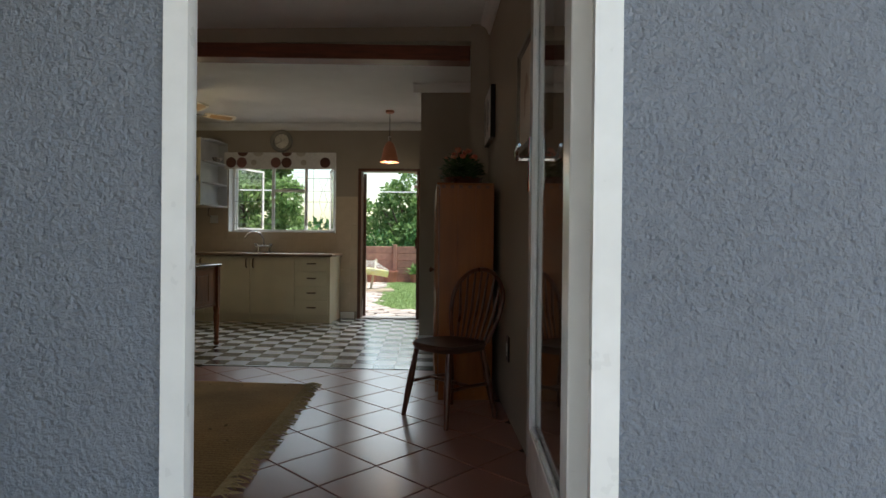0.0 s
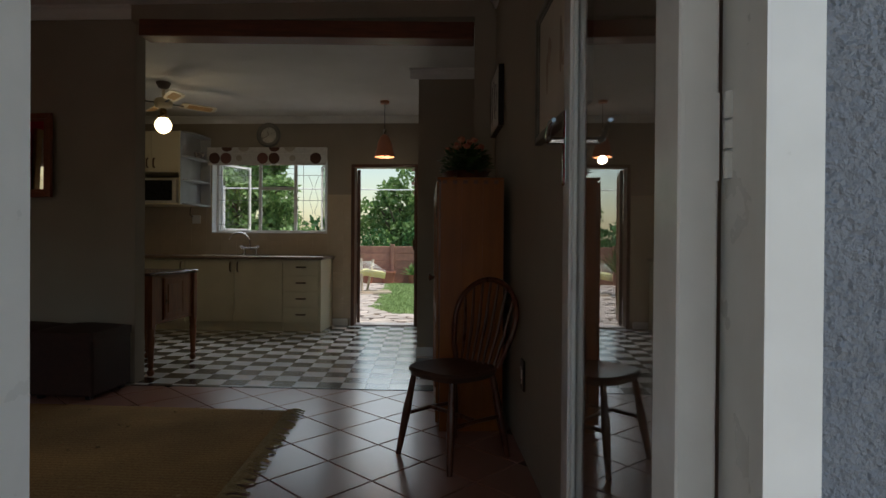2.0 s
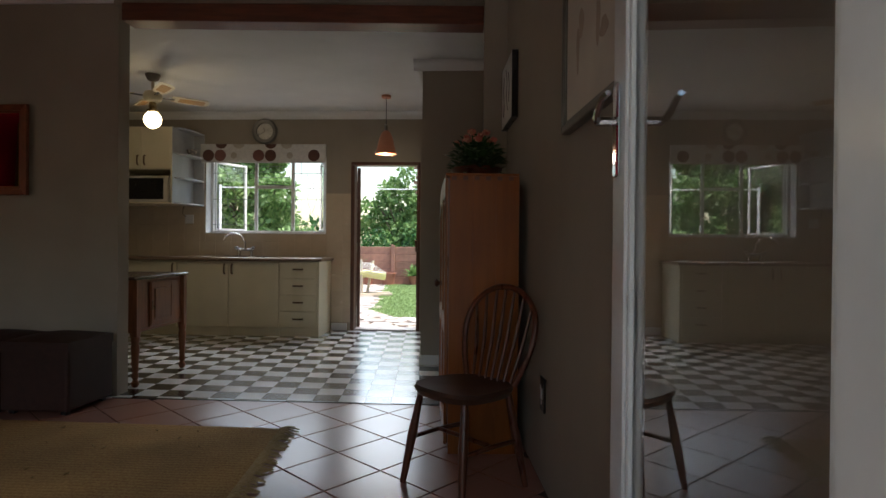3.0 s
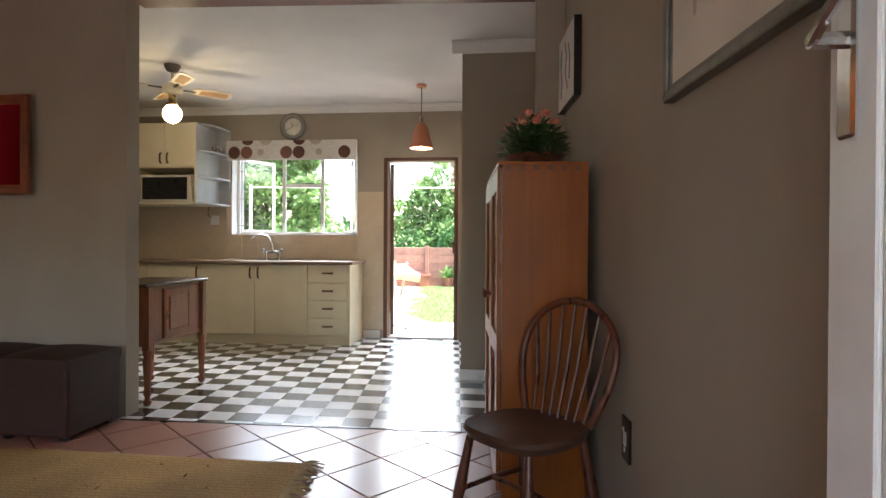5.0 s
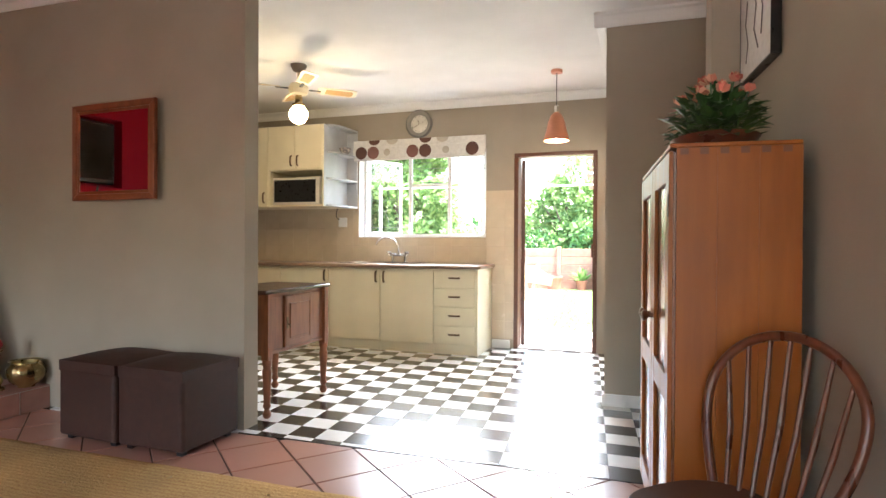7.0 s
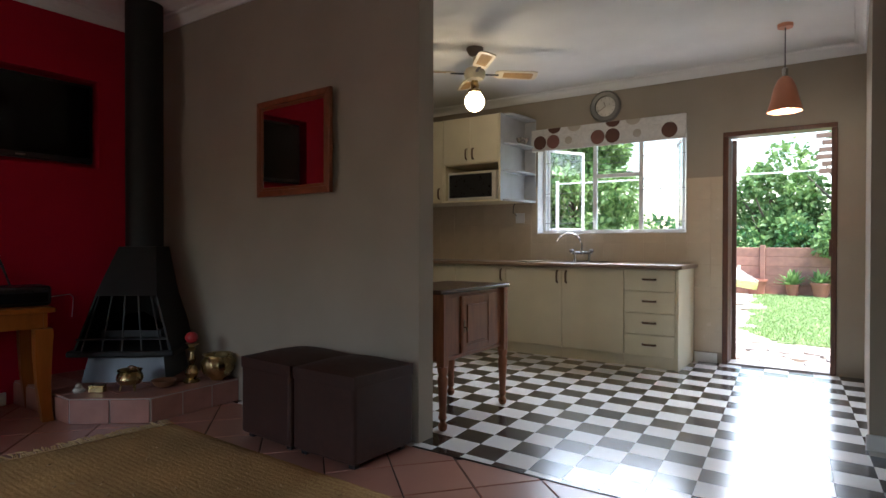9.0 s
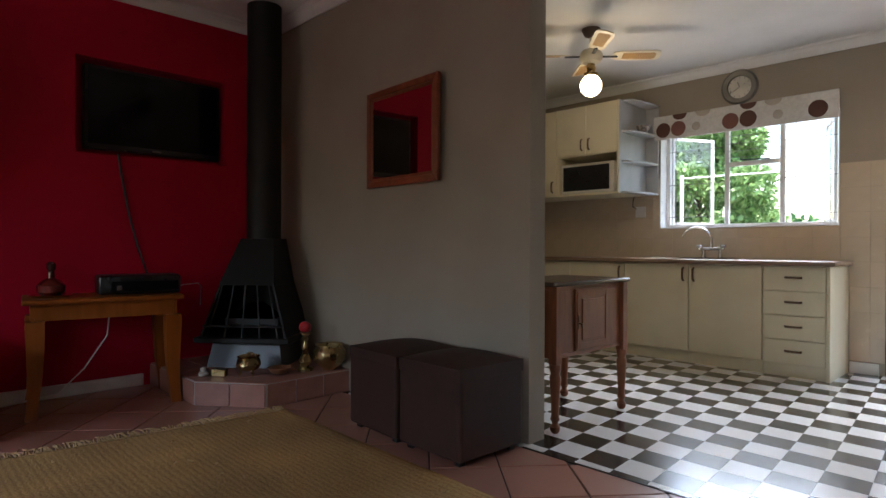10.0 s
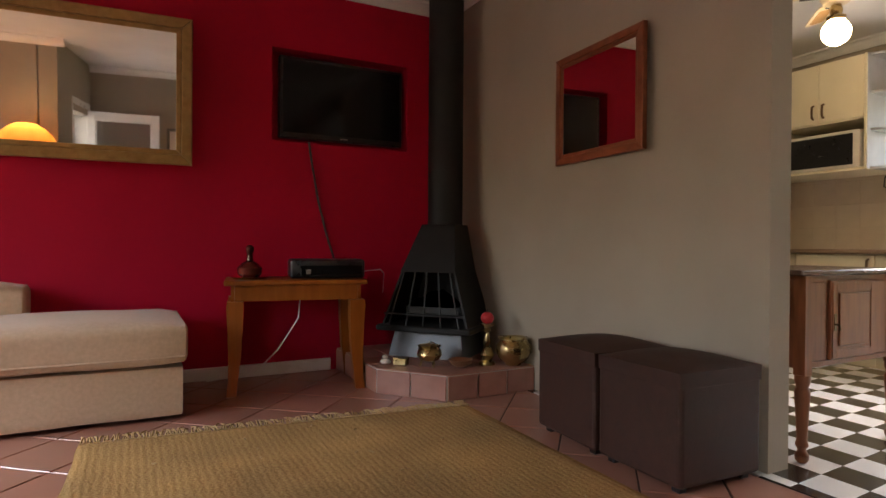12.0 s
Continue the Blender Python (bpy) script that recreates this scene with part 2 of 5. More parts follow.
# ---------- trim, doorway and windows ----------
setting("porch_floor", box(0.49, 6, -14, -6.95, -0.15, 0.06), mat("porch_concrete", (0.46, 0.43, 0.4), None, 0.8, bump=0.2), "concrete porch floor outside the front door", "floor")
# slabs added out of view, keeping direct sun off stucco and lounge window
setting("unseen_sunshade", boxes((0.3, 6, -7.6, -7.0, 3.02, 3.12), (-6, 0.299, -10.2, -7.0, 3.02, 3.12)), CEIL, "unseen slabs added to block sun from the front walls", "ceiling")
setting("door_sill", box(DX0 - 0.005, DX1 + 0.005, -6.949, -6.72, -0.005, 0.14, 0.01), TERRA, "tiled doorstep at the entrance", "step")


def skirting(p0, p1, h=0.075, t=0.014):
    v = Vector((p1[0] - p0[0], p1[1] - p0[1], 0))
    m = Matrix.Translation((p0[0], p0[1], 0)) @ Matrix.Rotation(math.atan2(v.y, v.x), 4, "Z")
    ob = setting("baseboard", box(0, v.length, 0.001, t, 0, h, 0.004), WHITE, "white painted skirting board along the wall", "skirting")
    ob.matrix_basis = m


skirting((rx(-3.39), -3.39), (rx(-6.7), -6.7))
skirting((1.044, -0.02), (1.044, -1.985))
setting("baseboard", box(1.03, 1.56, -2.015, -2.001, 0, 0.085, 0.004), WHITE, "pale skirting board on the pier", "skirting")
setting("baseboard", box(LX + 0.001, LX + 0.015, -5.25, -4.25, 0, 0.085, 0.004), WHITE, "white skirting board under the red wall", "skirting")
setting("baseboard", box(-0.235, -0.04, -0.016, -0.001, 0, 0.09, 0.003), WHITE, "white skirting board beside the back door", "skirting")


def cornice(p0, p1, top=CZ):
    """A cove between wall and ceiling, the room to the left of p0 -> p1."""
    v = Vector((p1[0] - p0[0], p1[1] - p0[1], 0))
    bm = bmesh.new()
    prof = [(0.001, -0.085), (0.014, -0.085), (0.018, -0.07), (0.03, -0.045), (0.052, -0.024), (0.075, -0.016), (0.08, -0.001), (0.001, -0.001)]
    a = [bm.verts.new((0, y, z)) for y, z in prof]
    b = [bm.verts.new((v.length, y, z)) for y, z in prof]
    for i in range(len(prof)):
        j = (i + 1) % len(prof)
        bm.faces.new((a[i], b[i], b[j], a[j]))
    bm.faces.new(a)
    bm.faces.new(list(reversed(b)))
    ob = setting("trim", bm, CEIL, "white plaster cove cornice", "cornice")
    ob.matrix_basis = Matrix.Translation((p0[0], p0[1], top)) @ Matrix.Rotation(math.atan2(v.y, v.x), 4, "Z")


cornice((1.045, -0.001), (LX + 0.05, -0.001), KZ)
cornice((1.045, -2.001), (1.045, -0.081), KZ)
cornice((1.7, -2.001), (0.965, -2.001), KZ)
cornice((LX + 0.05, -0.081), (LX + 0.05, NY + 0.14), KZ)
cornice((rx(-6.8), -6.8), (rx(-3.39), -3.39))
cornice((NX, NY - 0.001), (LX, NY - 0.001))
cornice((LX, NY - 0.08), (LX, FY0))
cornice((LX, FY0), (0.28, FY0))
cornice((0.28, FY0 + 0.08), (0.28, -6.72))

beam = thing("ceiling_beam", "reddish-brown timber beam across the room opening", "beam")
part("beam", box(-1.21, 1.21, NY - 0.115, NY + 0.05, -0.06, 0.06, 0.006), BEAMWOOD, beam).matrix_basis = pose(0.35, 0, 2.582, 0, 1.2, 0)
part("plaster_lintel", box(NX, rx(-3.3), NY - 0.06, NY + 0.13, 2.672, CZ), GREY, beam, "grey plastered lintel above the beam")


def ring(parts, mat_, parent, name="frame"):
    for r in parts:
        part(name, box(*r, 0.003), mat_, parent)


# entrance frame
fr = thing("door_1", "white painted wooden entrance door frame", "door frame", kind="structure")
part("jamb", boxes((DX0 - 0.004, DX0 + 0.013, -6.974, -6.79, 0.14, 2.17)), WHITE, fr)
part("jamb", boxes((DX0 + 0.046, DX0 + 0.096, -7.003, -6.975, 0.06, 2.17)), WHITE, fr)
part("jamb", boxes((DX1 - 0.092, DX1 - 0.039, -7.003, -6.975, 0.06, 2.17)), WHITE, fr)
part("jamb", boxes((DX1 - 0.045, DX1 + 0.004, -6.974, -6.79, 0.14, 2.17)), WHITE, fr)
part("head", box(DX0 - 0.004, DX1 + 0.004, -7.003, -6.79, 2.171, 2.25), WHITE, fr)
part("strike_plate", box(DX0 + 0.0135, DX0 + 0.018, -6.9, -6.86, 1.34, 1.47, 0.002), IRON, fr, "black metal strike plate")
part("strike_plate", box(DX0 + 0.0135, DX0 + 0.028, -6.9, -6.86, 1.52, 1.62, 0.002), IRON, fr, "black metal keep")

# entrance leaf, standing open
LEAFC = mat("glazed_door_paint", (0.82, 0.81, 0.79), (0.77, 0.76, 0.74), 0.22, scale=14, bump=0.04, bscale=30, stain=0.06)
lf = thing("door_2", "white framed glazed entrance door standing open", "door", pose(1.815, -6.81, 0, 0, 0, 90.5), kind="structure")
part("stile", box(0.003, 0.1, -0.05, 0, 0.16, 2.16, 0.003), LEAFC, lf)
part("stile", box(0.8, 0.9, -0.05, 0, 0.16, 2.16, 0.003), LEAFC, lf)
part("rail", box(0.101, 0.799, -0.05, 0, 0.16, 0.36, 0.003), LEAFC, lf)
part("rail", box(0.101, 0.799, -0.05, 0, 2.05, 2.16, 0.003), LEAFC, lf)
pane = part("pane", box(0.102, 0.798, -0.026, -0.02, 0.361, 2.049), GLASS, lf, "clear glass pane")
for r in ((0.101, 0.116, -0.019, -0.006, 0.361, 2.049), (0.784, 0.799, -0.019, -0.006, 0.361, 2.049), (0.117, 0.783, -0.019, -0.006, 0.361, 0.375), (0.117, 0.783, -0.019, -0.006, 2.035, 2.049)):
    part("glazing_bead", box(*r, 0.003), WHITE, lf)
hp = part("handle_plate", box(0.832, 0.868, 0.001, 0.01, 1.21, 1.41, 0.004), CHROME, lf, "chrome backplate")
bm = tube(bmesh.new(), [(0.85, 0.01, 1.33), (0.85, 0.05, 1.33)], 0.011)
tube(bm, [(0.85, 0.046, 1.33), (0.832, 0.052, 1.332), (0.803, 0.055, 1.345), (0.773, 0.054, 1.36), (0.738, 0.05, 1.362)], 0.009, r1=0.006)
part("lever", bm, CHROME, lf, "curved chrome lever", True)
for z in (0.4, 1.13, 1.92):
    h = part("hinge", boxes((0.0022, 0.0026, -0.05, -0.008, z, z + 0.11)), LEAFC, lf, "paint-covered butt hinge")
    for k in range(3):
        part("knuckle", tube(bmesh.new(), [(-0.006, -0.059, z + 0.037 * k + 0.002), (-0.006, -0.059, z + 0.037 * k + 0.035)], 0.007, 10), WHITE, h)

# back door
bd = thing("door_3", "dark brown wooden back door frame", "door frame", kind="structure")
part("jamb", box(0, 0.045, -0.012, 0.16, 0, 2.04, 0.004), DARKWOOD, bd)
part("jamb", box(0.815, 0.857, -0.012, 0.16, 0, 2.04, 0.004), DARKWOOD, bd)
part("head", box(0, 0.857, -0.012, 0.16, 2.041, 2.08, 0.004), DARKWOOD, bd)
part("threshold", box(0.046, 0.814, -0.01, 0.22, -0.004, 0.018, 0.004), mat("pale_threshold", (0.5, 0.45, 0.4)), bd)
part("latch", box(0.80, 0.83, -0.035, -0.013, 0.98, 1.12, 0.004), DARKWOOD, bd)
bl = thing("door_4", "dark brown wooden back door swung open outside", "door", pose(0.048, 0.165, 0, 0, 0, 101.5), kind="structure")
for r in ((0, 0.1, -0.04, 0, 0.02, 2.03), (0.68, 0.78, -0.04, 0, 0.02, 2.03)):
    part("stile", box(*r, 0.003), DARKWOOD, bl)
for z0, z1 in ((0.02, 0.22), (0.95, 1.08), (1.92, 2.03)):
    part("rail", box(0.101, 0.679, -0.04, 0, z0, z1, 0.003), DARKWOOD, bl)
for z0, z1 in ((0.221, 0.949), (1.081, 1.919)):
    part("panel", box(0.101, 0.679, -0.03, -0.012, z0, z1, 0.002), DARKWOOD, bl)

# kitchen window: steel frame, three lights, bars
wx0, wx1, wz0, wz1 = -1.83, -0.31, 1.185, 2.14
kw = thing("window_1", "white steel kitchen window with open casements and burglar bars", "window", kind="structure")
part("window_sill", box(wx0, wx1, -0.02, 0.1, wz0 + 0.001, wz0 + 0.012, 0.003), WHITE, kw)
part("reveal", boxes((wx0, wx0 + 0.004, 0.0, 0.22, wz0 + 0.013, wz1), (wx1 - 0.004, wx1, 0.0, 0.22, wz0 + 0.013, wz1)), WHITE, kw)
fy0, fy1 = 0.13, 0.165
for r in ((wx0 + 0.005, wx0 + 0.04, wz0 + 0.013, wz1), (wx1 - 0.04, wx1 - 0.005, wz0 + 0.013, wz1), (-1.262, -1.222, wz0 + 0.043, wz1 - 0.03), (-0.79, -0.75, wz0 + 0.043, wz1 - 0.03)):
    part("window_frame", box(r[0], r[1], fy0, fy1, r[2], r[3], 0.003), WHITE, kw)
for r in ((wx0 + 0.041, wx1 - 0.041, wz0 + 0.013, wz0 + 0.042), (wx0 + 0.041, wx1 - 0.041, wz1 - 0.029, wz1), (-1.221, -0.791, 1.76, 1.80)):
    part("window_frame", box(r[0], r[1], fy0, fy1, r[2], r[3], 0.003), WHITE, kw)
p = part("pane", box(-1.221, -0.791, 0.146, 0.15, wz0 + 0.043, 1.759), GLASS, kw)
p.visible_shadow = False
part("stay_bar", tube(bmesh.new(), [(-1.12, 0.12, 1.815), (-0.86, 0.1, 1.80)], 0.006), IRON, kw)


def casement(hx, sgn, ang):
    w = 0.5 if sgn > 0 else 0.4
    c = part("casement", boxes((0, 0.025, 0, 0.025, 0, 0.88), (w - 0.025, w, 0, 0.025, 0, 0.88), (0.026, w - 0.026, 0, 0.025, 0, 0.025), (0.026, w - 0.026, 0, 0.025, 0.855, 0.88)), WHITE, kw)
    c.matrix_basis = pose(hx, 0.17, wz0 + 0.045, 0, 0, ang)
    g = part("pane", box(0.026, w - 0.026, 0.01, 0.014, 0.026, 0.854), GLASS, c)
    g.visible_shadow = False


casement(wx0 + 0.05, 1, 62)
casement(wx1 - 0.05, -1, 112)
bars = bmesh.new()
for z in (1.3, 1.62, 1.95):
    for x0, x1 in ((wx0 + 0.04, -1.262), (-0.75, wx1 - 0.04)):
        tube(bars, [(x0, 0.115, z), (x1, 0.115, z)], 0.003, 6)
for x in (-1.72, -1.4, -0.66, -0.4):
    tube(bars, [(x, 0.118, wz0 + 0.04), (x, 0.118, wz1 - 0.03)], 0.003, 6)
for x in (-1.55, -0.52):
    for s in (-1, 1):
        tube(bars, [(x + s * 0.07, 0.112, 1.3), (x + s * 0.01, 0.112, 1.47), (x + s * 0.06, 0.112, 1.62), (x + s * 0.01, 0.112, 1.8), (x + s * 0.07, 0.112, 1.95)], 0.0026, 6)
for z in (1.84, 1.9, 1.97, 2.04):
    tube(bars, [(-1.22, 0.115, z), (-0.79, 0.115, z)], 0.0026, 6)
tube(bars, [(-1.15, 0.112, 1.97), (-1.005, 0.112, 2.04), (-0.86, 0.112, 1.97), (-1.005, 0.112, 1.9), (-1.15, 0.112, 1.97)], 0.0026, 6)
# the bars' backlit darkness is put into this grey
part("burglar_bars", bars, mat("backlit_bar_grey", (0.22, 0.22, 0.21), None, 0.5), kw, "slim burglar bars, darkened as if backlit")

# lounge window behind the walk
lw = thing("window_2", "white lounge window with vertical burglar bars", "window", kind="structure")
for x in (-3.1, -2.35, -1.6, -0.84):
    part("window_frame", box(x, x + 0.04, FY0 - 0.12, FY0 - 0.08, 0.76, 2.1, 0.003), WHITE, lw)
for z in (0.75, 2.06):
    part("window_frame", box(-3.06, -0.84, FY0 - 0.075, FY0 - 0.045, z, z + 0.04, 0.003), WHITE, lw)
bars = bmesh.new()
for i in range(16):
    tube(bars, [(-3.0 + i * 0.14, FY0 - 0.02, 0.8), (-3.0 + i * 0.14, FY0 - 0.02, 2.06)], 0.006, 6)
for z in (1.0, 1.4, 1.85):
    tube(bars, [(-3.06, FY0 - 0.02, z), (-0.84, FY0 - 0.02, z)], 0.006, 6)
part("burglar_bars", bars, WHITE, lw)
cu = bmesh.new()
n = 40
rows = [[cu.verts.new((0.23 - 0.03 * math.sin(i * 1.9) - 0.012 * math.sin(i * 4.1), -8.5 + i * 0.022, z)) for z in (0.05, 1.2, 2.3)] for i in range(n)]
for a, b in zip(rows, rows[1:]):
    for k in range(2):
        cu.faces.new((a[k], b[k], b[k + 1], a[k + 1]))
curt = thing("curtain", "grey-beige gathered curtain hanging beside the lounge window", "curtain")
cl = part("fabric", cu, mat("curtain_cloth", (0.33, 0.29, 0.24), None, 0.95), curt, "", True)
so = cl.modifiers.new("solid", "SOLIDIFY")
so.thickness = 0.006
part("curtain_rod", tube(bmesh.new(), [(0.23, -8.74, 2.32), (0.23, -7.55, 2.32)], 0.012), IRON, curt)


# ---------- kitchen ----------
HAND = mat("bronze_handle", (0.16, 0.1, 0.055), None, 0.35, metal=0.8)
WORK = mat("speckled_worktop", (0.3, 0.2, 0.13), (0.2, 0.13, 0.085), 0.3, scale=120, stain=0.06)
fyb = -0.585


def knob_handle(parent, x, y, z, vertical=True):
    bm = bmesh.new()
    if vertical:
        pts = [(x, y, z - 0.055), (x, y - 0.022, z - 0.045), (x, y - 0.026, z), (x, y - 0.022, z + 0.045), (x, y, z + 0.055)]
    else:
        pts = [(x - 0.055, y, z), (x - 0.045, y - 0.022, z), (x, y - 0.026, z), (x + 0.045, y - 0.022, z), (x + 0.055, y, z)]
    tube(bm, pts, 0.009, 8)
    part("handle", bm, HAND, parent, "dark bronze bow handle", True)


def base_unit(x0, x1, doors, handle_side):
    u = thing("kitchen_cabinet", "cream laminate base cabinet with dark bronze handle", "cabinet", pose(x0, 0, 0), "kitchen base cabinets")
    w = x1 - x0
    part("body", box(0.001, w - 0.001, fyb + 0.02, -0.012, 0.1, 0.862), CREAM, u)
    part("plinth", box(0.001, w - 0.001, fyb + 0.03, -0.06, 0, 0.099), CREAM, u)
    d = part("door", box(0.003, w - 0.003, fyb, fyb + 0.018, 0.105, 0.855, 0.003), CREAM, u)
    if handle_side:
        knob_handle(d, w - 0.045 if handle_side > 0 else 0.045, fyb, 0.77)
    return u


for x0, x1, s in ((-3.605, -3.1, 1), (-3.1, -2.5, -1), (-2.5, -1.9, 1), (-1.9, -1.295, 1), (-1.295, -0.705, -1)):
    base_unit(x0, x1, 1, s)
dw = thing("drawer_unit", "cream laminate unit with four drawers", "drawers", pose(-0.705, 0, 0), "kitchen base cabinets")
part("body", box(0.001, 0.44, fyb + 0.02, -0.012, 0.1, 0.862), CREAM, dw)
part("end_panel", box(0.441, 0.465, fyb - 0.004, -0.012, 0.0, 0.862, 0.002), CREAM, dw)
part("plinth", box(0.001, 0.44, fyb + 0.03, -0.06, 0, 0.099), CREAM, dw)
for i in range(4):
    z0 = 0.105 + i * 0.189
    d = part("drawer_front", box(0.004, 0.436, fyb, fyb + 0.018, z0, z0 + 0.182, 0.003), CREAM, dw)
    knob_handle(d, 0.22, fyb, z0 + 0.1, False)
wt = thing("worktop", "brown speckled post-formed kitchen worktop", "worktop")
part("slab", box(LX + 0.051, -0.205, -0.625, -0.012, 0.864, 0.9, 0.009, 2), WORK, wt)
snk = thing("kitchen_sink", "stainless steel inset sink", "sink", pose(-1.35, -0.31, 0.9))
part("rim", boxes((-0.45, 0.45, -0.21, -0.19, 0.0005, 0.008), (-0.45, 0.45, 0.19, 0.21, 0.0005, 0.008), (-0.45, -0.43, -0.189, 0.189, 0.0005, 0.008), (0.43, 0.45, -0.189, 0.189, 0.0005, 0.008)), CHROME, snk)
part("drainer", box(-0.429, 0.429, -0.189, 0.189, 0.0005, 0.004), CHROME, snk)
tp = thing("kitchen_tap", "chrome sink mixer with curved spout", "tap", pose(-1.27, -0.14, 0.9))
bm = lathe(bmesh.new(), [(0.026, 0.0), (0.026, 0.012), (0.016, 0.02), (0.015, 0.09)], 16, (-0.075, 0, 0))
lathe(bm, [(0.026, 0.0), (0.026, 0.012), (0.016, 0.02), (0.015, 0.09)], 16, (0.075, 0, 0))
tube(bm, [(-0.1, 0, 0.09), (0.1, 0, 0.09)], 0.016, 12)
part("body", bm, CHROME, tp, "", True)
for s in (-1, 1):
    bm = lathe(bmesh.new(), [(0.012, 0.09), (0.012, 0.105), (0.026, 0.11), (0.03, 0.125), (0.022, 0.138)], 8, (s * 0.105, -0.02, -0.01))
    part("tap_handle", bm, CHROME, tp, "", True)
pts = [(0, -0.01, 0.09), (0, -0.01, 0.19)]
for i in range(9):
    a = math.pi * i / 8
    pts.append((-0.11 + 0.11 * math.cos(a) * 0.95, -0.03 - 0.1 * i / 8, 0.2 + 0.085 * math.sin(a)))
part("spout", tube(bmesh.new(), pts, 0.011, 10), CHROME, tp, "", True)

# wall units
wu = thing("wall_cabinet", "cream laminate wall cabinet above an open microwave niche", "cabinet", pose(-2.68, 0, 0), "kitchen wall cabinets")
ud = -0.56
for nm, r in (("side", (0, 0.016, ud + 0.02, -0.012, 1.52, 2.41)), ("side", (0.684, 0.7, ud + 0.001, -0.012, 1.52, 2.41)), ("bottom", (0.017, 0.683, ud + 0.02, -0.012, 1.52, 1.538)),
              ("shelf", (0.017, 0.683, ud + 0.02, -0.012, 1.915, 1.93)), ("top", (0.017, 0.683, ud + 0.02, -0.012, 2.394, 2.41)), ("back", (0.017, 0.683, -0.02, -0.012, 1.539, 1.914))):
    part(nm, box(*r), CREAM, wu)
for k in range(2):
    d = part("door", box(0.003 + k * 0.341, 0.34 + k * 0.341, ud, ud + 0.018, 1.925, 2.405, 0.003), CREAM, wu)
    knob_handle(d, 0.3 if k == 0 else 0.381, ud, 2.02)
w2 = thing("wall_cabinet", "tall cream laminate wall cabinet with bronze handle", "cabinet", pose(-3.39, 0, 0), "kitchen wall cabinets")
part("carcass", box(0.001, 0.707, ud + 0.02, -0.012, 1.52, 2.41), CREAM, w2)
d = part("door", box(0.003, 0.703, ud, ud + 0.018, 1.525, 2.405, 0.003), CREAM, w2)
knob_handle(d, 0.66, ud, 1.62)
mw = thing("microwave_oven", "cream microwave with black glass door in the cabinet niche", "microwave", pose(-2.64, -0.53, 1.5385))
CREAMPL = mat("white_appliance_plastic", (0.7, 0.66, 0.56), None, 0.35)
part("body", box(0, 0.6, 0.02, 0.4, 0.0, 0.3, 0.006), CREAMPL, mw)
part("front", box(0, 0.6, 0, 0.019, 0.003, 0.3, 0.006), CREAMPL, mw)
part("door_glass", box(0.025, 0.55, -0.006, -0.001, 0.03, 0.275, 0.003), BLACKPL, mw, "black glass oven door")
# white shelf paint, its shade mixed in as a grey base colour
SHELF = mat("shelf_shaded_white", (0.46, 0.47, 0.48), None, 0.4)
sh = thing("corner_shelf", "white open end shelf with rounded fronts", "shelf", pose(-1.979, -0.011, 0))
for z in (1.52, 1.815, 2.1, 2.394):
    out = [(0, 0), (0.135, 0)] + [(0.135 * math.cos(a) ** 0.6, -0.06 - 0.44 * math.sin(a)) for a in (0, 0.25, 0.5, 0.75, 1.0, 1.25, 1.5)] + [(0, -0.5)]
    part("shelf", prism(bmesh.new(), out, z, z + 0.018), SHELF, sh)
part("side_panel", box(0.0002, 0.003, -0.54, -0.007, 1.521, 2.409), SHELF, sh)
part("back_panel", box(0.0035, 0.135, -0.006, -0.001, 1.54, 2.39), SHELF, sh)
bo = thing("serving_bowl", "dark patterned ceramic bowl on the shelf", "bowl", pose(-1.91, -0.2, 2.1185))
part("bowl", lathe(bmesh.new(), [(0.03, 0), (0.035, 0.01), (0.06, 0.045), (0.068, 0.075), (0.062, 0.075), (0.05, 0.04), (0.0, 0.015)], 18), mat("bowl_glaze", (0.03, 0.03, 0.04), (0.5, 0.45, 0.4), 0.25, scale=45), bo, "", True)
pl = thing("wall_socket", "white double socket plate on the splashback", "socket", pose(-2.03, -0.012, 1.36))
part("plate", box(-0.055, 0.055, -0.012, 0, -0.055, 0.055, 0.004), WHITE, pl)
part("switch", box(-0.03, 0.03, -0.017, -0.0125, 0.0, 0.03, 0.002), WHITE, pl)
part("cable", tube(bmesh.new(), [(-0.04, -0.016, 0.03), (-0.08, -0.02, 0.06), (-0.075, -0.02, 0.13), (-0.06, -0.018, 0.16)], 0.005, 6), BLACKPL, pl)

# clock
MARKS = mat("worn_clock_marks", (0.3, 0.27, 0.23), None, 0.5)
ck = thing("wall_clock", "round wall clock with broad pewter rim", "clock", pose(-1.082, -0.001, 2.455, 90))
part("rim", lathe(bmesh.new(), [(0.155, 0), (0.158, 0.02), (0.14, 0.036), (0.105, 0.03), (0.1, 0.016), (0.1, 0.0)], 40), mat("pewter", (0.24, 0.23, 0.21), None, 0.4, metal=0.7), ck, "", True)
part("dial", lathe(bmesh.new(), [(0.099, 0.001), (0.099, 0.012)], 32), mat("clock_dial", (0.66, 0.64, 0.58), (0.5, 0.48, 0.43), 0.3, metal=0.6, scale=9), ck)
for a, ln, w in ((20, 0.05, 0.005), (120, 0.07, 0.004)):
    h = part("clock_hand", box(-w, w, 0, ln, 0.0135, 0.0155), MARKS, ck)
    h.matrix_basis = pose(0, 0, 0, 0, 0, a)
for i in range(12):
    h = part("hour_mark", box(-0.003, 0.003, 0.078, 0.092, 0.0125, 0.0135), MARKS, ck)
    h.matrix_basis = pose(0, 0, 0, 0, 0, i * 30)

